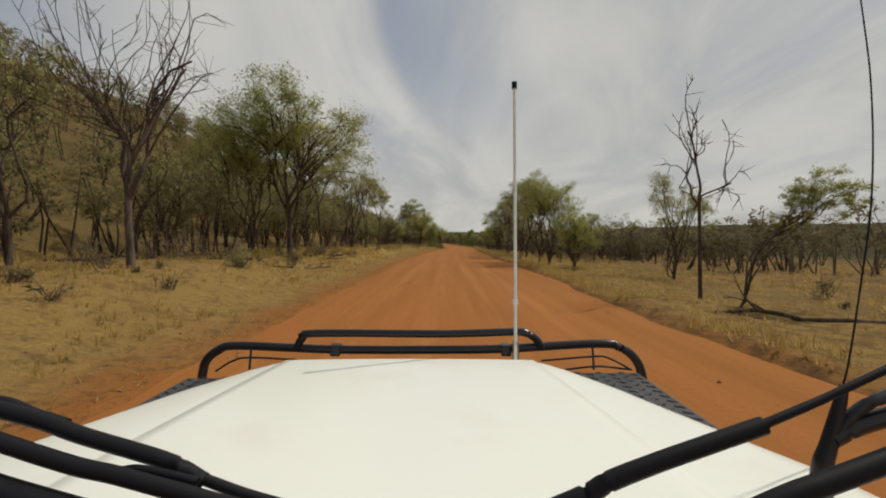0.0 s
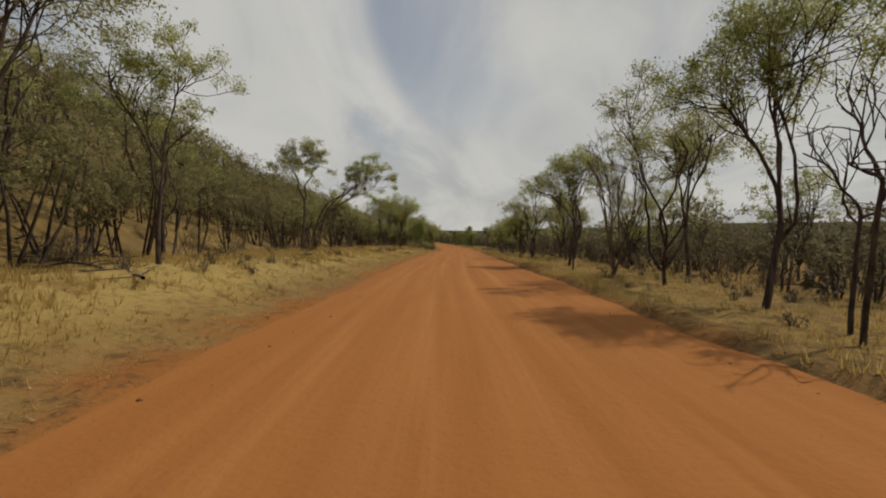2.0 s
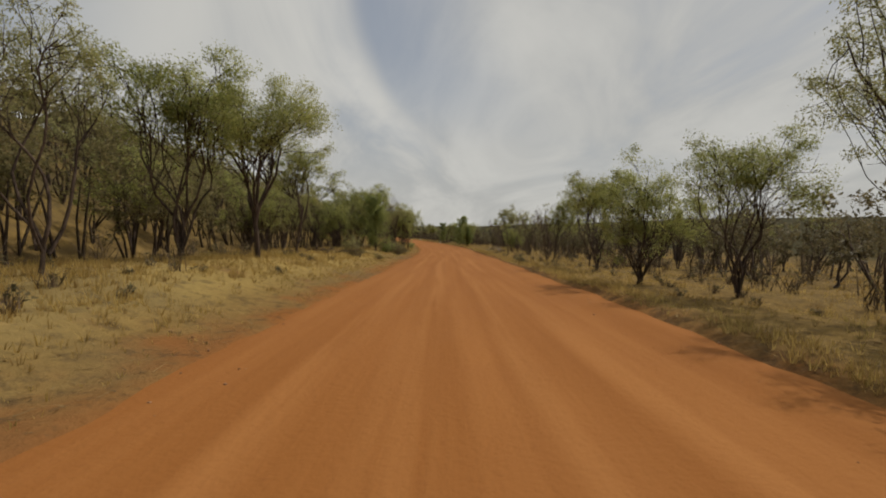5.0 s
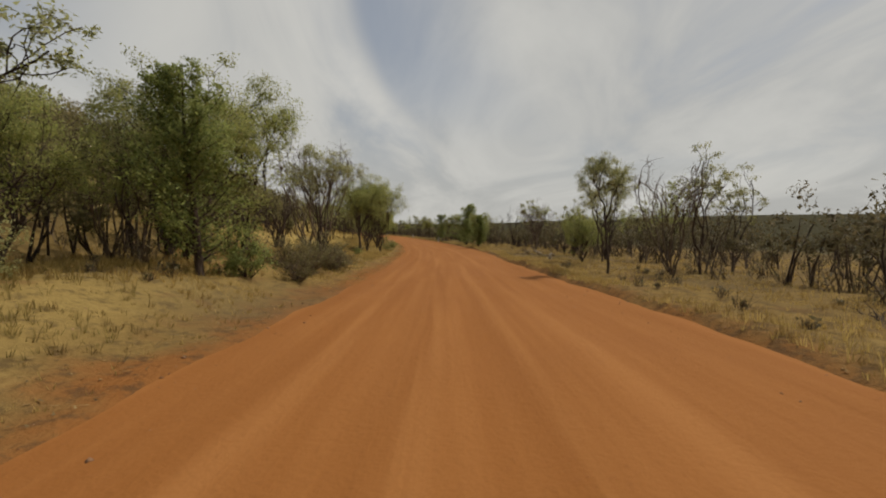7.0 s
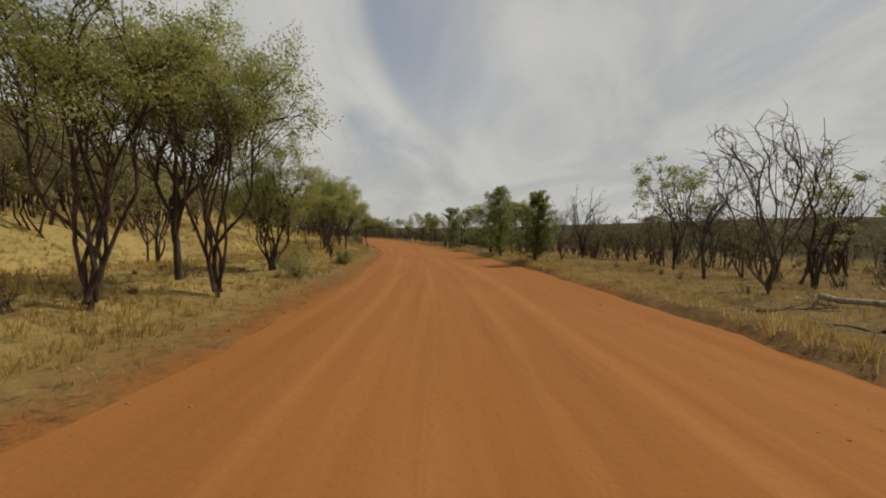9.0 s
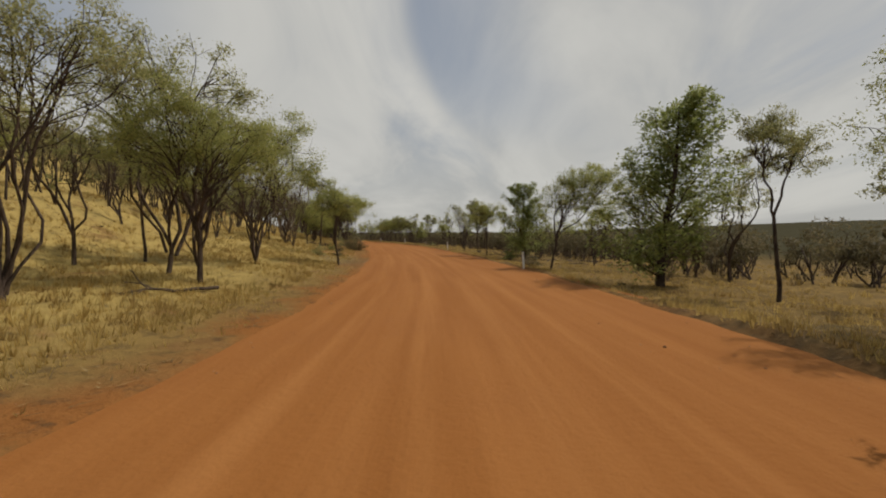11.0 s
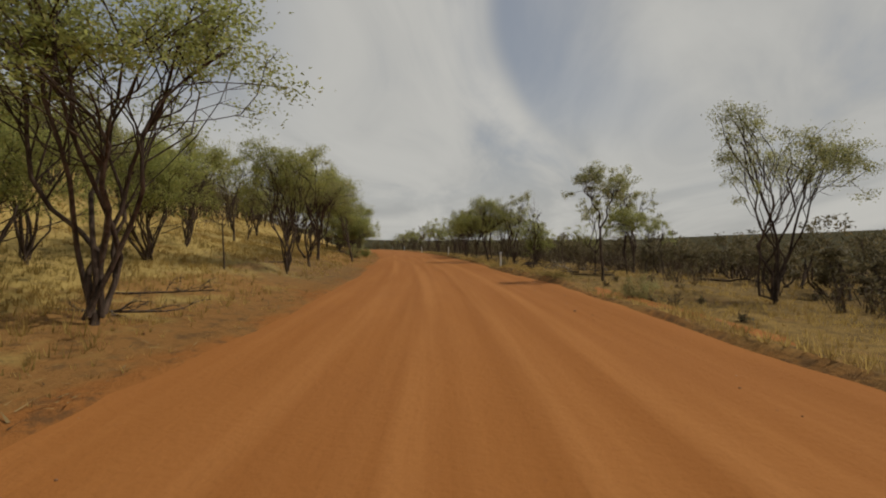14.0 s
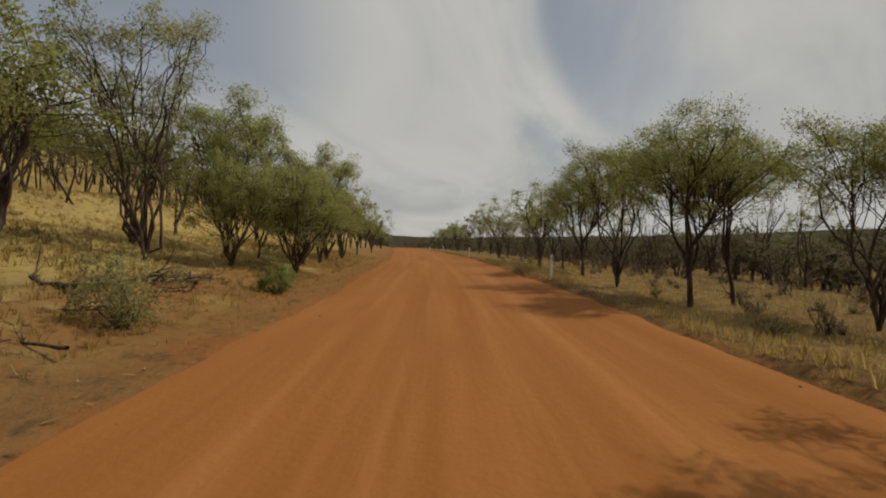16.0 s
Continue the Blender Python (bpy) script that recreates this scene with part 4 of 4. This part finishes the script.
def part(name, bm, mat, parent, label="", smooth=False, bevel=0.0):
    if bevel:
        bmesh.ops.bevel(bm, geom=bm.edges[:], offset=bevel, segments=2, affect="EDGES", profile=0.6)
    me = bpy.data.meshes.new(name)
    bm.to_mesh(me)
    bm.free()
    me.materials.append(mat)
    if smooth:
        me.polygons.foreach_set("use_smooth", [True] * len(me.polygons))
    ob = new(name, me)
    ob.parent = parent
    if label:
        ob["label"] = label
    return ob


def make_post():
    p = new("guide_post")
    bm = bmesh.new()
    box(bm, -0.055, 0.055, -0.018, 0.018, -0.2, 0.95)
    part("shaft", bm, POST_WHITE, p, bevel=0.008)
    bm = bmesh.new()
    box(bm, -0.005, 0.04, -0.024, -0.0185, 0.70, 0.88)
    part("reflector", bm, GREY_GLASS, p, "small dull grey reflector", bevel=0.002)
    return tagged(p, "white plastic guide post with a dull grey reflector", "guide post", "guide posts")


post = make_post()
for n, (s, lat) in enumerate(((217.2, 5.75), (245.4, 5.85), (273, 4.95), (298, 4.7), (327, 4.7), (355, 4.8), (384, 4.8))):
    x, y, z = place(s, lat)
    m = pose(x, y, z, (n * 2.7) % 4 - 2, (n * 3.1) % 5 - 2, math.degrees(float(on_line(s)[3])))
    if n:
        copy_thing(post, m)
    else:
        post.matrix_basis = m


# ---- fallen wood, stones ----
def make_branch(name, seed, length, thick, bark, forks=7, label="weathered fallen branch with broken twigs lying in dry grass"):
    """A fallen limb lying on the ground, with broken side branches."""
    rng = np.random.default_rng(seed)
    thing = new(name)
    main = bend(rng, (-length / 2, 0, thick * 0.8), (length / 2, rng.normal(0, 0.2), thick * 0.6), 0.0, 8, 0.02)
    main[:, 2] = np.maximum(main[:, 2], thick * 0.5)
    mesh_object("log", *tube(main, np.linspace(thick, thick * 0.35, 9), 7), bark, thing, True)
    pieces = []
    for _ in range(forks):
        p, d = along(main, rng.uniform(0.25, 1.0))
        side = np.array((rng.uniform(0.2, 0.9), rng.normal(0, 0.8), rng.uniform(0.0, 0.6)))
        br = limb_path(rng, p, side, length * rng.uniform(0.15, 0.4), 0.2, -0.04, 5)
        br[:, 2] = np.maximum(br[:, 2], 0.01)
        pieces.append(tube(br, np.linspace(thick * 0.35, 0.005, 6), 4))
        for _ in range(3):
            q, d2 = along(br, rng.uniform(0.3, 1.0))
            tw = limb_path(rng, q, d2 + rng.normal(0, 0.08, 3), length * rng.uniform(0.05, 0.12), 0.3, 0, 3)
            tw[:, 2] = np.maximum(tw[:, 2], 0.01)
            pieces.append(tube(tw, (0.009, 0.007, 0.005, 0.003), 3))
    mesh_object("branchwork", *join(pieces), bark, thing, True)
    return tagged(thing, label, "fallen branch", "fallen branches")


BRANCHES = [make_branch("fallen_branch", 91, 2.6, 0.045, BARK_GREY, 9), make_branch("fallen_branch", 92, 1.8, 0.03, BARK, 8), make_branch("fallen_branch", 93, 3.4, 0.08, BARK, 7), make_branch("fallen_log", 94, 4.8, 0.07, PALE_WOOD, 5, "long bleached fallen log lying in dry grass"), make_branch("fallen_log", 95, 5.6, 0.055, BARK_GREY, 6, "long thin grey fallen log lying in dry grass")]
laid = set()


def lay(variant, s, lat, turn, size=1.0):
    ob = BRANCHES[variant]
    x, y, z = place(s, lat)
    m = pose(x, y, z - 0.01, 0, 0, turn) @ Matrix.Scale(size, 4)
    if ob.name in laid:
        return copy_thing(ob, m @ Matrix.Diagonal((1 / ob.scale.x, 1 / ob.scale.y, 1 / ob.scale.z, 1)))
    laid.add(ob.name)
    ob.matrix_basis = m
    return ob


rng = np.random.default_rng(17)
for variant, s, lat, turn, size in ((2, 10.2, 8.1, 150, 1.0), (2, 8.2, 9.6, 175, 0.9), (0, 26, -7.2, 20, 1.0), (1, 31, -7.6, 5, 1.1), (0, 18, -9, 170, 1.0), (2, 121, -10.5, 15, 1.1),
                                   (1, 120, -8.8, 190, 1.3), (0, 132, 9.4, 40, 1.0), (2, 165, 9.5, 160, 1.0), (0, 168, 8.6, 10, 1.1), (0, 231, 9.8, 10, 1.2), (2, 234, 11, 30, 1.0),
                                   (1, 229, 9.2, 100, 1.2), (0, 237, 10.6, 170, 1.0), (0, 254, -6.6, 10, 1.0), (1, 257, -7.2, 60, 1.2), (0, 292, -7.8, 5, 1.1), (2, 290.5, -9, 165, 0.9),
                                   (1, 288.6, -7, 30, 1.0), (1, 286, -5.9, 200, 1.0), (0, 241, 9.4, 20, 1.0),
                                   (2, 46.8, -10.9, 0, 0.9), (2, 51.2, -13.5, 67, 1.0), (0, 46.2, -8.0, 134, 1.1), (1, 52.0, -16.7, 21, 1.2), (1, 46.8, -9.1, 88, 0.9), (0, 28.2, -7.6, 155, 1.0), (1, 30.2, -7.7, 42, 1.1),
                                   (0, 41.8, -17.6, 109, 1.2), (2, 233.5, 9.0, 176, 0.9), (0, 236.2, 12.3, 63, 1.0), (2, 233.0, 11.0, 130, 1.1), (1, 233.5, 12.4, 17, 1.2), (0, 230.5, 8.7, 84, 0.9), (2, 244.8, -9.2, 151, 1.0),
                                   (0, 246.2, -9.2, 38, 1.1), (1, 248.2, -9.3, 105, 1.2), (2, 123.8, -8.5, 172, 0.9), (0, 122.8, -8.2, 59, 1.0), (0, 269.5, 7.7, 126, 1.1), (1, 269.0, 9.0, 13, 1.2), (2, 291.2, -7.7, 80, 0.9),
                                   (0, 293.0, -7.2, 147, 1.0), (1, 291.2, -7.1, 34, 1.1), (0, 272.2, 8.9, 101, 1.2), (1, 17.8, -6.8, 168, 0.9), (0, 20.8, -6.3, 55, 1.0), (0, 86.5, -7.1, 122, 1.1), (1, 87.8, -6.1, 9, 1.2),
                                   (2, 232.2, 15.2, 76, 0.9), (0, 230.5, 15.9, 143, 1.0),
                                   (3, 166.5, 10.2, 261, 1.29), (3, 164.0, 9.0, 332, 0.6), (4, 229.5, 13.4, 40, 1.1), (4, 226.5, 14.6, 15, 1.2), (4, 216.8, 12.1, 273, 0.62), (4, 215.0, 13.0, 314, 0.6), (3, 272.9, 9.2, 287, 1.3), (4, 270.9, 10.6, 278, 1.16), (4, 272.0, 9.8, 285, 1.1), (4, 276.5, 10.1, 303, 0.6),
                                   (0, 60, -9, 170, 1.1), (1, 55, -10, 10, 1.0), (0, 86, -7.6, 15, 1.0)):
    lay(variant, s, lat, turn, size)
for n in range(70):
    side = -1 if n % 2 else 1
    lay(int(rng.integers(0, 3)), rng.uniform(3, 320), side * rng.uniform(7.2, 22), rng.uniform(0, 360), rng.uniform(0.5, 1.0))


def stone_build(t):
    r = node(t, "ShaderNodeNewGeometry").outputs["Random Per Island"]
    c = blend(t, r, (0.16, 0.07, 0.03), (0.40, 0.24, 0.14))
    return shade(t, c, 0.9, bump(t, noise_at(t, 30.0), 0.5, 0.01), spec=0.2)


STONE = material("red_stones", stone_build)


def scatter_stones(count, seed):
    rng = np.random.default_rng(seed)
    s, side = rng.uniform(2, 310, count), rng.choice((-1, 1), count)
    lat = np.where(side > 0, 3.3, -2.6) + side * rng.random(count) ** 1.1 * 5.5
    x, y, z = spot(s, lat)
    base = np.stack((x, y, z + np.maximum(land(s, lat), road_height(s, lat))), 1)
    r = 0.010 + 0.032 * rng.random(count) ** 4
    octa = np.array(((1, 0, 0), (0, 1, 0), (-1, 0, 0), (0, -1, 0), (0, 0, 0.7), (0, 0, -0.4)), float)
    tri = np.array(((0, 1, 4), (1, 2, 4), (2, 3, 4), (3, 0, 4), (1, 0, 5), (2, 1, 5), (3, 2, 5), (0, 3, 5)))
    v = base[:, None] + octa[None] * r[:, None, None] * rng.uniform(0.6, 1.4, (count, 6, 1))
    f = tri[None] + (np.arange(count) * 6)[:, None, None]
    return tagged(mesh_object("gravel", v.reshape(-1, 3), f.reshape(-1, 3), STONE), "loose red stones along the road edges", "gravel", kind="stuff")


scatter_stones(6000, 19)


def make_stump(s, lat, turn, mat, label, roots=11, size=1.0):
    """An uprooted stump: a short bole with splayed, drooping roots."""
    rng = np.random.default_rng(int(s))
    thing = new("uprooted_stump")
    mesh_object("bole", *tube(bend(rng, (0, 0, 0.05), (0.2, 0.05, 0.5), 0, 5, 0.03), np.linspace(0.17, 0.10, 6), 8), mat, thing, True)
    for k in range(roots):
        a = k * 2.4 + rng.uniform(-0.3, 0.3)
        root = limb_path(rng, (0.1, 0, 0.42), (math.cos(a), math.sin(a), rng.uniform(-0.1, 0.7)), rng.uniform(0.35, 0.8), 0.22, -0.2, 6)
        root[:, 2] = np.maximum(root[:, 2], 0.0)
        mesh_object("root", *tube(root, np.linspace(0.040, 0.008, 7), 5), mat, thing, True)
    x, y, z = place(s, lat)
    thing.matrix_basis = pose(x, y, z, 0, 0, turn) @ Matrix.Scale(size, 4)
    return tagged(thing, label, "stump")


make_stump(159.3, 9.2, 30, PALE_WOOD, "pale bleached uprooted stump with splayed roots in grass")
make_stump(269.5, 5.9, 200, BARK, "dark uprooted stump with a tangle of roots in grass", 18, 0.85)


# ---- the vehicle, standing where the drive begins ----
def car_paint(t):
    co = node(t, "ShaderNodeTexCoord").outputs["Object"]
    dust = noise_at(t, 3.0, 5.0, 0.6, co)
    c = blend(t, calc(t, "MULTIPLY", ramp01(t, dust, 0.5, 0.75), 0.25), (0.86, 0.87, 0.79), (0.72, 0.64, 0.53))
    return shade(t, c, 0.32, spec=0.5, coat=0.25)


def plain(color, rough, metal=0.0, grain=40.0, spec=0.4):
    def build(t):
        n = noise_at(t, grain, 4.0, 0.6, node(t, "ShaderNodeTexCoord").outputs["Object"])
        c = blend(t, n, tuple(v * 0.8 for v in color), tuple(v * 1.2 for v in color))
        return shade(t, c, rough, bump(t, n, 0.15, 0.002), metal, spec)
    return build


PAINT = material("white_car_paint", car_paint)
BLACK = material("black_powder_coat", plain((0.012, 0.012, 0.016), 0.28))
RUBBER = material("black_rubber", plain((0.010, 0.010, 0.013), 0.6, spec=0.2))
TREAD = material("grey_tread_plate", plain((0.055, 0.055, 0.058), 0.5))
STUD = material("dark_tread_studs", plain((0.016, 0.016, 0.018), 0.45))
WHITE_ROD = material("white_fibreglass", plain((0.72, 0.72, 0.70), 0.35))
CHROME = material("dull_steel", plain((0.55, 0.55, 0.55), 0.3, 1.0))


def rounded(points, n=6):
    """A smooth line through a few points (Catmull-Rom)."""
    p = np.array(points, float)
    p = np.concatenate((2 * p[:1] - p[1:2], p, 2 * p[-1:] - p[-2:-1]))
    out = []
    for i in range(1, len(p) - 2):
        for u in np.linspace(0, 1, n, endpoint=False):
            a, b, c, d = p[i - 1 : i + 3]
            out.append(0.5 * (2 * b + (c - a) * u + (2 * a - 5 * b + 4 * c - d) * u * u + (3 * b - a - 3 * c + d) * u ** 3))
    return np.array(out + [p[-2]])


def rod(name, points, radius, mat, parent, label="", sides=10, taper=1.0):
    path = rounded(points)
    return mesh_object(name, *tube(path, np.linspace(radius, radius * taper, len(path)), sides), mat, parent, True, label)


def make_car():
    car = new("off_road_car")
    mid = -0.125
    # bonnet: a broad pressed panel with a raised centre, rolled down at the nose
    ys = np.concatenate((np.linspace(0.50, 1.60, 45), np.linspace(1.62, 1.745, 14)))
    us = np.concatenate((np.linspace(-1, -0.66, 10), (-0.63, -0.615, -0.6), np.linspace(-0.56, 0.56, 27), (0.6, 0.615, 0.63), np.linspace(0.66, 1, 10)))
    Y, U = np.meshgrid(ys, us, indexing="ij")
    wide = np.interp(Y, (0.5, 0.9, 1.05, 1.36, 1.57, 1.70, 1.745), (1.03, 0.925, 0.85, 0.715, 0.605, 0.505, 0.46))
    crease = np.interp(Y, (0.5, 0.95, 1.70), (0.62, 0.565, 0.455)) / wide
    U = np.sign(U) * np.where(np.abs(U) < 0.6, crease * np.abs(U) / 0.6, crease + (1 - crease) * (np.abs(U) - 0.6) / 0.4)
    fall = np.clip((np.abs(U) - crease) / (1.001 - crease), 0, 1)
    z = 1.302 - 0.009 * step(fall, 0.0, 0.04) - 0.016 * fall ** 2 - 0.006 * U ** 2 + 0.010 * np.sin((Y - 0.5) * 2.4)
    z -= 0.075 * step(Y, 1.64, 1.75) ** 1.5 + 0.012 * step(np.abs(U), 0.94, 1.0)
    v = np.stack((mid + U * wide, Y, z), -1).reshape(-1, 3)
    n, m = Y.shape
    i = (np.arange(n - 1)[:, None] * m + np.arange(m - 1)[None]).ravel()
    bonnet = mesh_object("bonnet", v, np.stack((i, i + 1, i + m + 1, i + m), 1), PAINT, car, True, "white bonnet with pressed side creases")
    solid = bonnet.modifiers.new("thickness", "SOLIDIFY")
    solid.thickness, solid.offset = 0.012, -1
    for x, y, r in ((-0.19, 1.155, 0.006), (-0.255, 1.03, 0.004)):
        bm = bmesh.new()
        bmesh.ops.create_cone(bm, cap_ends=True, segments=10, radius1=r, radius2=r * 0.7, depth=0.004)
        part("chip", bm, TREAD, bonnet).location = (x, y, 1.306)
    rod("crack", ((0.238, 0.998, 1.304), (0.33, 1.001, 1.304), (0.40, 0.985, 1.300)), 0.0014, TREAD, bonnet)
    for side in (-1, 1):
        # wing with its tread plate
        out, lip = mid + side * 0.925, mid + side * 0.50
        drop = 0.022 if side < 0 else 0.0
        bm = bmesh.new()
        box(bm, min(out, lip), max(out, lip), 0.45, 1.80, 0.62, 1.195 - drop)
        part("wing", bm, PAINT, car, bevel=0.03)
        bm = bmesh.new()
        box(bm, min(out, lip) + 0.01, max(out, lip) - 0.01, 0.80, 1.79, 1.196 - drop, 1.212 - drop)
        plate = part("tread_plate", bm, TREAD, car, "grey checker tread plate", bevel=0.004)
        bm = bmesh.new()
        for a in range(20):
            for b in range(9):
                x, y = min(out, lip) + 0.035 + b * 0.044, 0.83 + a * 0.049 + (b % 2) * 0.024
                d = 0.014 if b % 2 else -0.014
                vs = [bm.verts.new(p) for p in ((x - d, y - 0.016, 1.2125), (x + 0.011, y - 0.004, 1.2155), (x + d, y + 0.016, 1.2125), (x - 0.011, y + 0.004, 1.2155))]
                bm.faces.new(vs if d > 0 else vs)
        tagged(part("stud_pattern", bm, STUD, plate), kind="stuff").location.z = -drop
        # wheel
        for ax in (0.95,):
            wheel = rod("wheel", [(mid + side * 0.86 - 0.001, ax, 0.40), (mid + side * 0.86, ax, 0.40), (mid + side * 0.86 + 0.001, ax, 0.40)], 0.02, CHROME, car)
            bm = bmesh.new()
            bmesh.ops.create_cone(bm, cap_ends=True, segments=32, radius1=0.385, radius2=0.385, depth=0.26, matrix=pose(mid + side * 0.80, ax, 0.385, 0, 90, 0))
            part("tyre", bm, RUBBER, wheel, bevel=0.03)
            bm = bmesh.new()
            bmesh.ops.create_cone(bm, cap_ends=True, segments=24, radius1=0.21, radius2=0.19, depth=0.27, matrix=pose(mid + side * 0.80, ax, 0.385, 0, 90, 0))
            part("rim", bm, CHROME, wheel, bevel=0.01)
    bm = bmesh.new()
    box(bm, mid - 0.80, mid + 0.80, 1.60, 1.74, 0.55, 1.16)
    part("grille", bm, BLACK, car, "black front grille", bevel=0.02)
    bm = bmesh.new()
    box(bm, mid - 0.95, mid + 0.95, 1.72, 1.92, 0.45, 0.72)
    part("bumper", bm, BLACK, car, bevel=0.03)
    bm = bmesh.new()
    box(bm, mid - 0.90, mid + 0.90, 0.30, 0.50, 0.60, 1.24)
    part("cowl", bm, BLACK, car, bevel=0.02)
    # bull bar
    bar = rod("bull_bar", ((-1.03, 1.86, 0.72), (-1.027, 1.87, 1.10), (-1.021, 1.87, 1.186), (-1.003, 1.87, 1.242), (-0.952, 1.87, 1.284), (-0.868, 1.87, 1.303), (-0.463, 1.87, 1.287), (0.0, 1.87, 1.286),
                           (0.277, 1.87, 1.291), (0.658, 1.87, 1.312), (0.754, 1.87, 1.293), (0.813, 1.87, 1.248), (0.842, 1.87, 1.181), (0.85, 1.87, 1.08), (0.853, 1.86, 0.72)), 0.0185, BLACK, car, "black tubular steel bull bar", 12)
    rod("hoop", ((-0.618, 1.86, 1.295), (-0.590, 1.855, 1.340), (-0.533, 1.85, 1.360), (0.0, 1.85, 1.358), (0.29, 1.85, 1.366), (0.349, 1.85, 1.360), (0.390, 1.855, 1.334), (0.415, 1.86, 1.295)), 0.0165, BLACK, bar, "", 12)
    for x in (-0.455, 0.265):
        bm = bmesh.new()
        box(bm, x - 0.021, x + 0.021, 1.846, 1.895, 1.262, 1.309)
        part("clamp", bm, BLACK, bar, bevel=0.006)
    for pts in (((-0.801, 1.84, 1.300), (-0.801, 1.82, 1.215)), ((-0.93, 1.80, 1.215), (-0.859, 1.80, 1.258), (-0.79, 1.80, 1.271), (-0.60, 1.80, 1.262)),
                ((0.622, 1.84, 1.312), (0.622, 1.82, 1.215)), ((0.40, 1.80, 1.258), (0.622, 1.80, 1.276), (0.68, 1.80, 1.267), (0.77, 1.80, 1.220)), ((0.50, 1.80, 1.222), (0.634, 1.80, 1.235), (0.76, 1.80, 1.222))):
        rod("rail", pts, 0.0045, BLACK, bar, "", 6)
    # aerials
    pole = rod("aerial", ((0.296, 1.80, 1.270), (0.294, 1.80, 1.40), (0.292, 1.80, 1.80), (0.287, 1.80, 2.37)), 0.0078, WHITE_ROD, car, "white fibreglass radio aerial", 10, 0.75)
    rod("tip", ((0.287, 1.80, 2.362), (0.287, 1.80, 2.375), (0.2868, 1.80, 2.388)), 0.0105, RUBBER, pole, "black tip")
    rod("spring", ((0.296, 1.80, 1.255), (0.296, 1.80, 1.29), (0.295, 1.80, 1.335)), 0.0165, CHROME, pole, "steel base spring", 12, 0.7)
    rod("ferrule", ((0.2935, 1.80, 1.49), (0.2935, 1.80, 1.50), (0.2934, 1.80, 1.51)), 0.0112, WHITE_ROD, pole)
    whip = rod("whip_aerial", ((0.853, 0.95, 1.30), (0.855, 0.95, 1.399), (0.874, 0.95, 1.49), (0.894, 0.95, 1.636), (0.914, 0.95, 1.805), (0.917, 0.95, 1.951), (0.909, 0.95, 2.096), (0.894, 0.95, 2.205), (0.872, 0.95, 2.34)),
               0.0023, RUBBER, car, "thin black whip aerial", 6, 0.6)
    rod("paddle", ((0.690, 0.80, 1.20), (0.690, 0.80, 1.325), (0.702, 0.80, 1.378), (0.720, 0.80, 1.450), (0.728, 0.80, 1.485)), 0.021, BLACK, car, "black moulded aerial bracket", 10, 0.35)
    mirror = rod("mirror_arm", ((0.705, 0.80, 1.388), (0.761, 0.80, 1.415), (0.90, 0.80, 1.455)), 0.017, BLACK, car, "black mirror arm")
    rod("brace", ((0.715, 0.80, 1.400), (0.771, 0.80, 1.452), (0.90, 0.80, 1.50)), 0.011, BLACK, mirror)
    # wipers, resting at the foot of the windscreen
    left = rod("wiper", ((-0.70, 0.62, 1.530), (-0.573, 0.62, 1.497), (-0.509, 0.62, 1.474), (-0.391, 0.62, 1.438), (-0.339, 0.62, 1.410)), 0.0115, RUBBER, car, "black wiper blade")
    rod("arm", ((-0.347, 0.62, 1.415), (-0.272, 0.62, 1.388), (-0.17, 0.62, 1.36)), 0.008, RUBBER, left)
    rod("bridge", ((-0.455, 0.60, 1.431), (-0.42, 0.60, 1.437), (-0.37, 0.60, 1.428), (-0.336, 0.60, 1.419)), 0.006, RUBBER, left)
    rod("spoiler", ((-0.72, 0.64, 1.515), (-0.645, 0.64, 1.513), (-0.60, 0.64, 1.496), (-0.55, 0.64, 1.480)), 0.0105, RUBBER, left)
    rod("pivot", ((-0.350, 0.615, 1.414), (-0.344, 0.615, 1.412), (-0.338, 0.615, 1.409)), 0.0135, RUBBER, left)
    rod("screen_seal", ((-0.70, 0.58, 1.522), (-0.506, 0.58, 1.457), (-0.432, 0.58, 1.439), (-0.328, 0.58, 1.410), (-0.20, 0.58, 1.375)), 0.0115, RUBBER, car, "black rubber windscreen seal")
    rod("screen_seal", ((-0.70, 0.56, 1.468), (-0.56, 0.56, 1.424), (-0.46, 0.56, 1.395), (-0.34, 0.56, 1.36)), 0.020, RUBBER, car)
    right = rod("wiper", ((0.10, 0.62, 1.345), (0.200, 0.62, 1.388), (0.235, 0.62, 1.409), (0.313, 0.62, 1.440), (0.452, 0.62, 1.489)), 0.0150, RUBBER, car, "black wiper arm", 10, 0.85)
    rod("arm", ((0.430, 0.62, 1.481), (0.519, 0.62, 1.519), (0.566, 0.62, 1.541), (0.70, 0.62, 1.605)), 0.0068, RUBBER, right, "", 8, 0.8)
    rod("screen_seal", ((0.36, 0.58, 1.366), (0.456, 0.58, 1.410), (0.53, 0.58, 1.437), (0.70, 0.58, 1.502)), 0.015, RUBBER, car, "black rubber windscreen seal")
    return tagged(car, "white four-wheel-drive front with black bull bar and aerials", "car")


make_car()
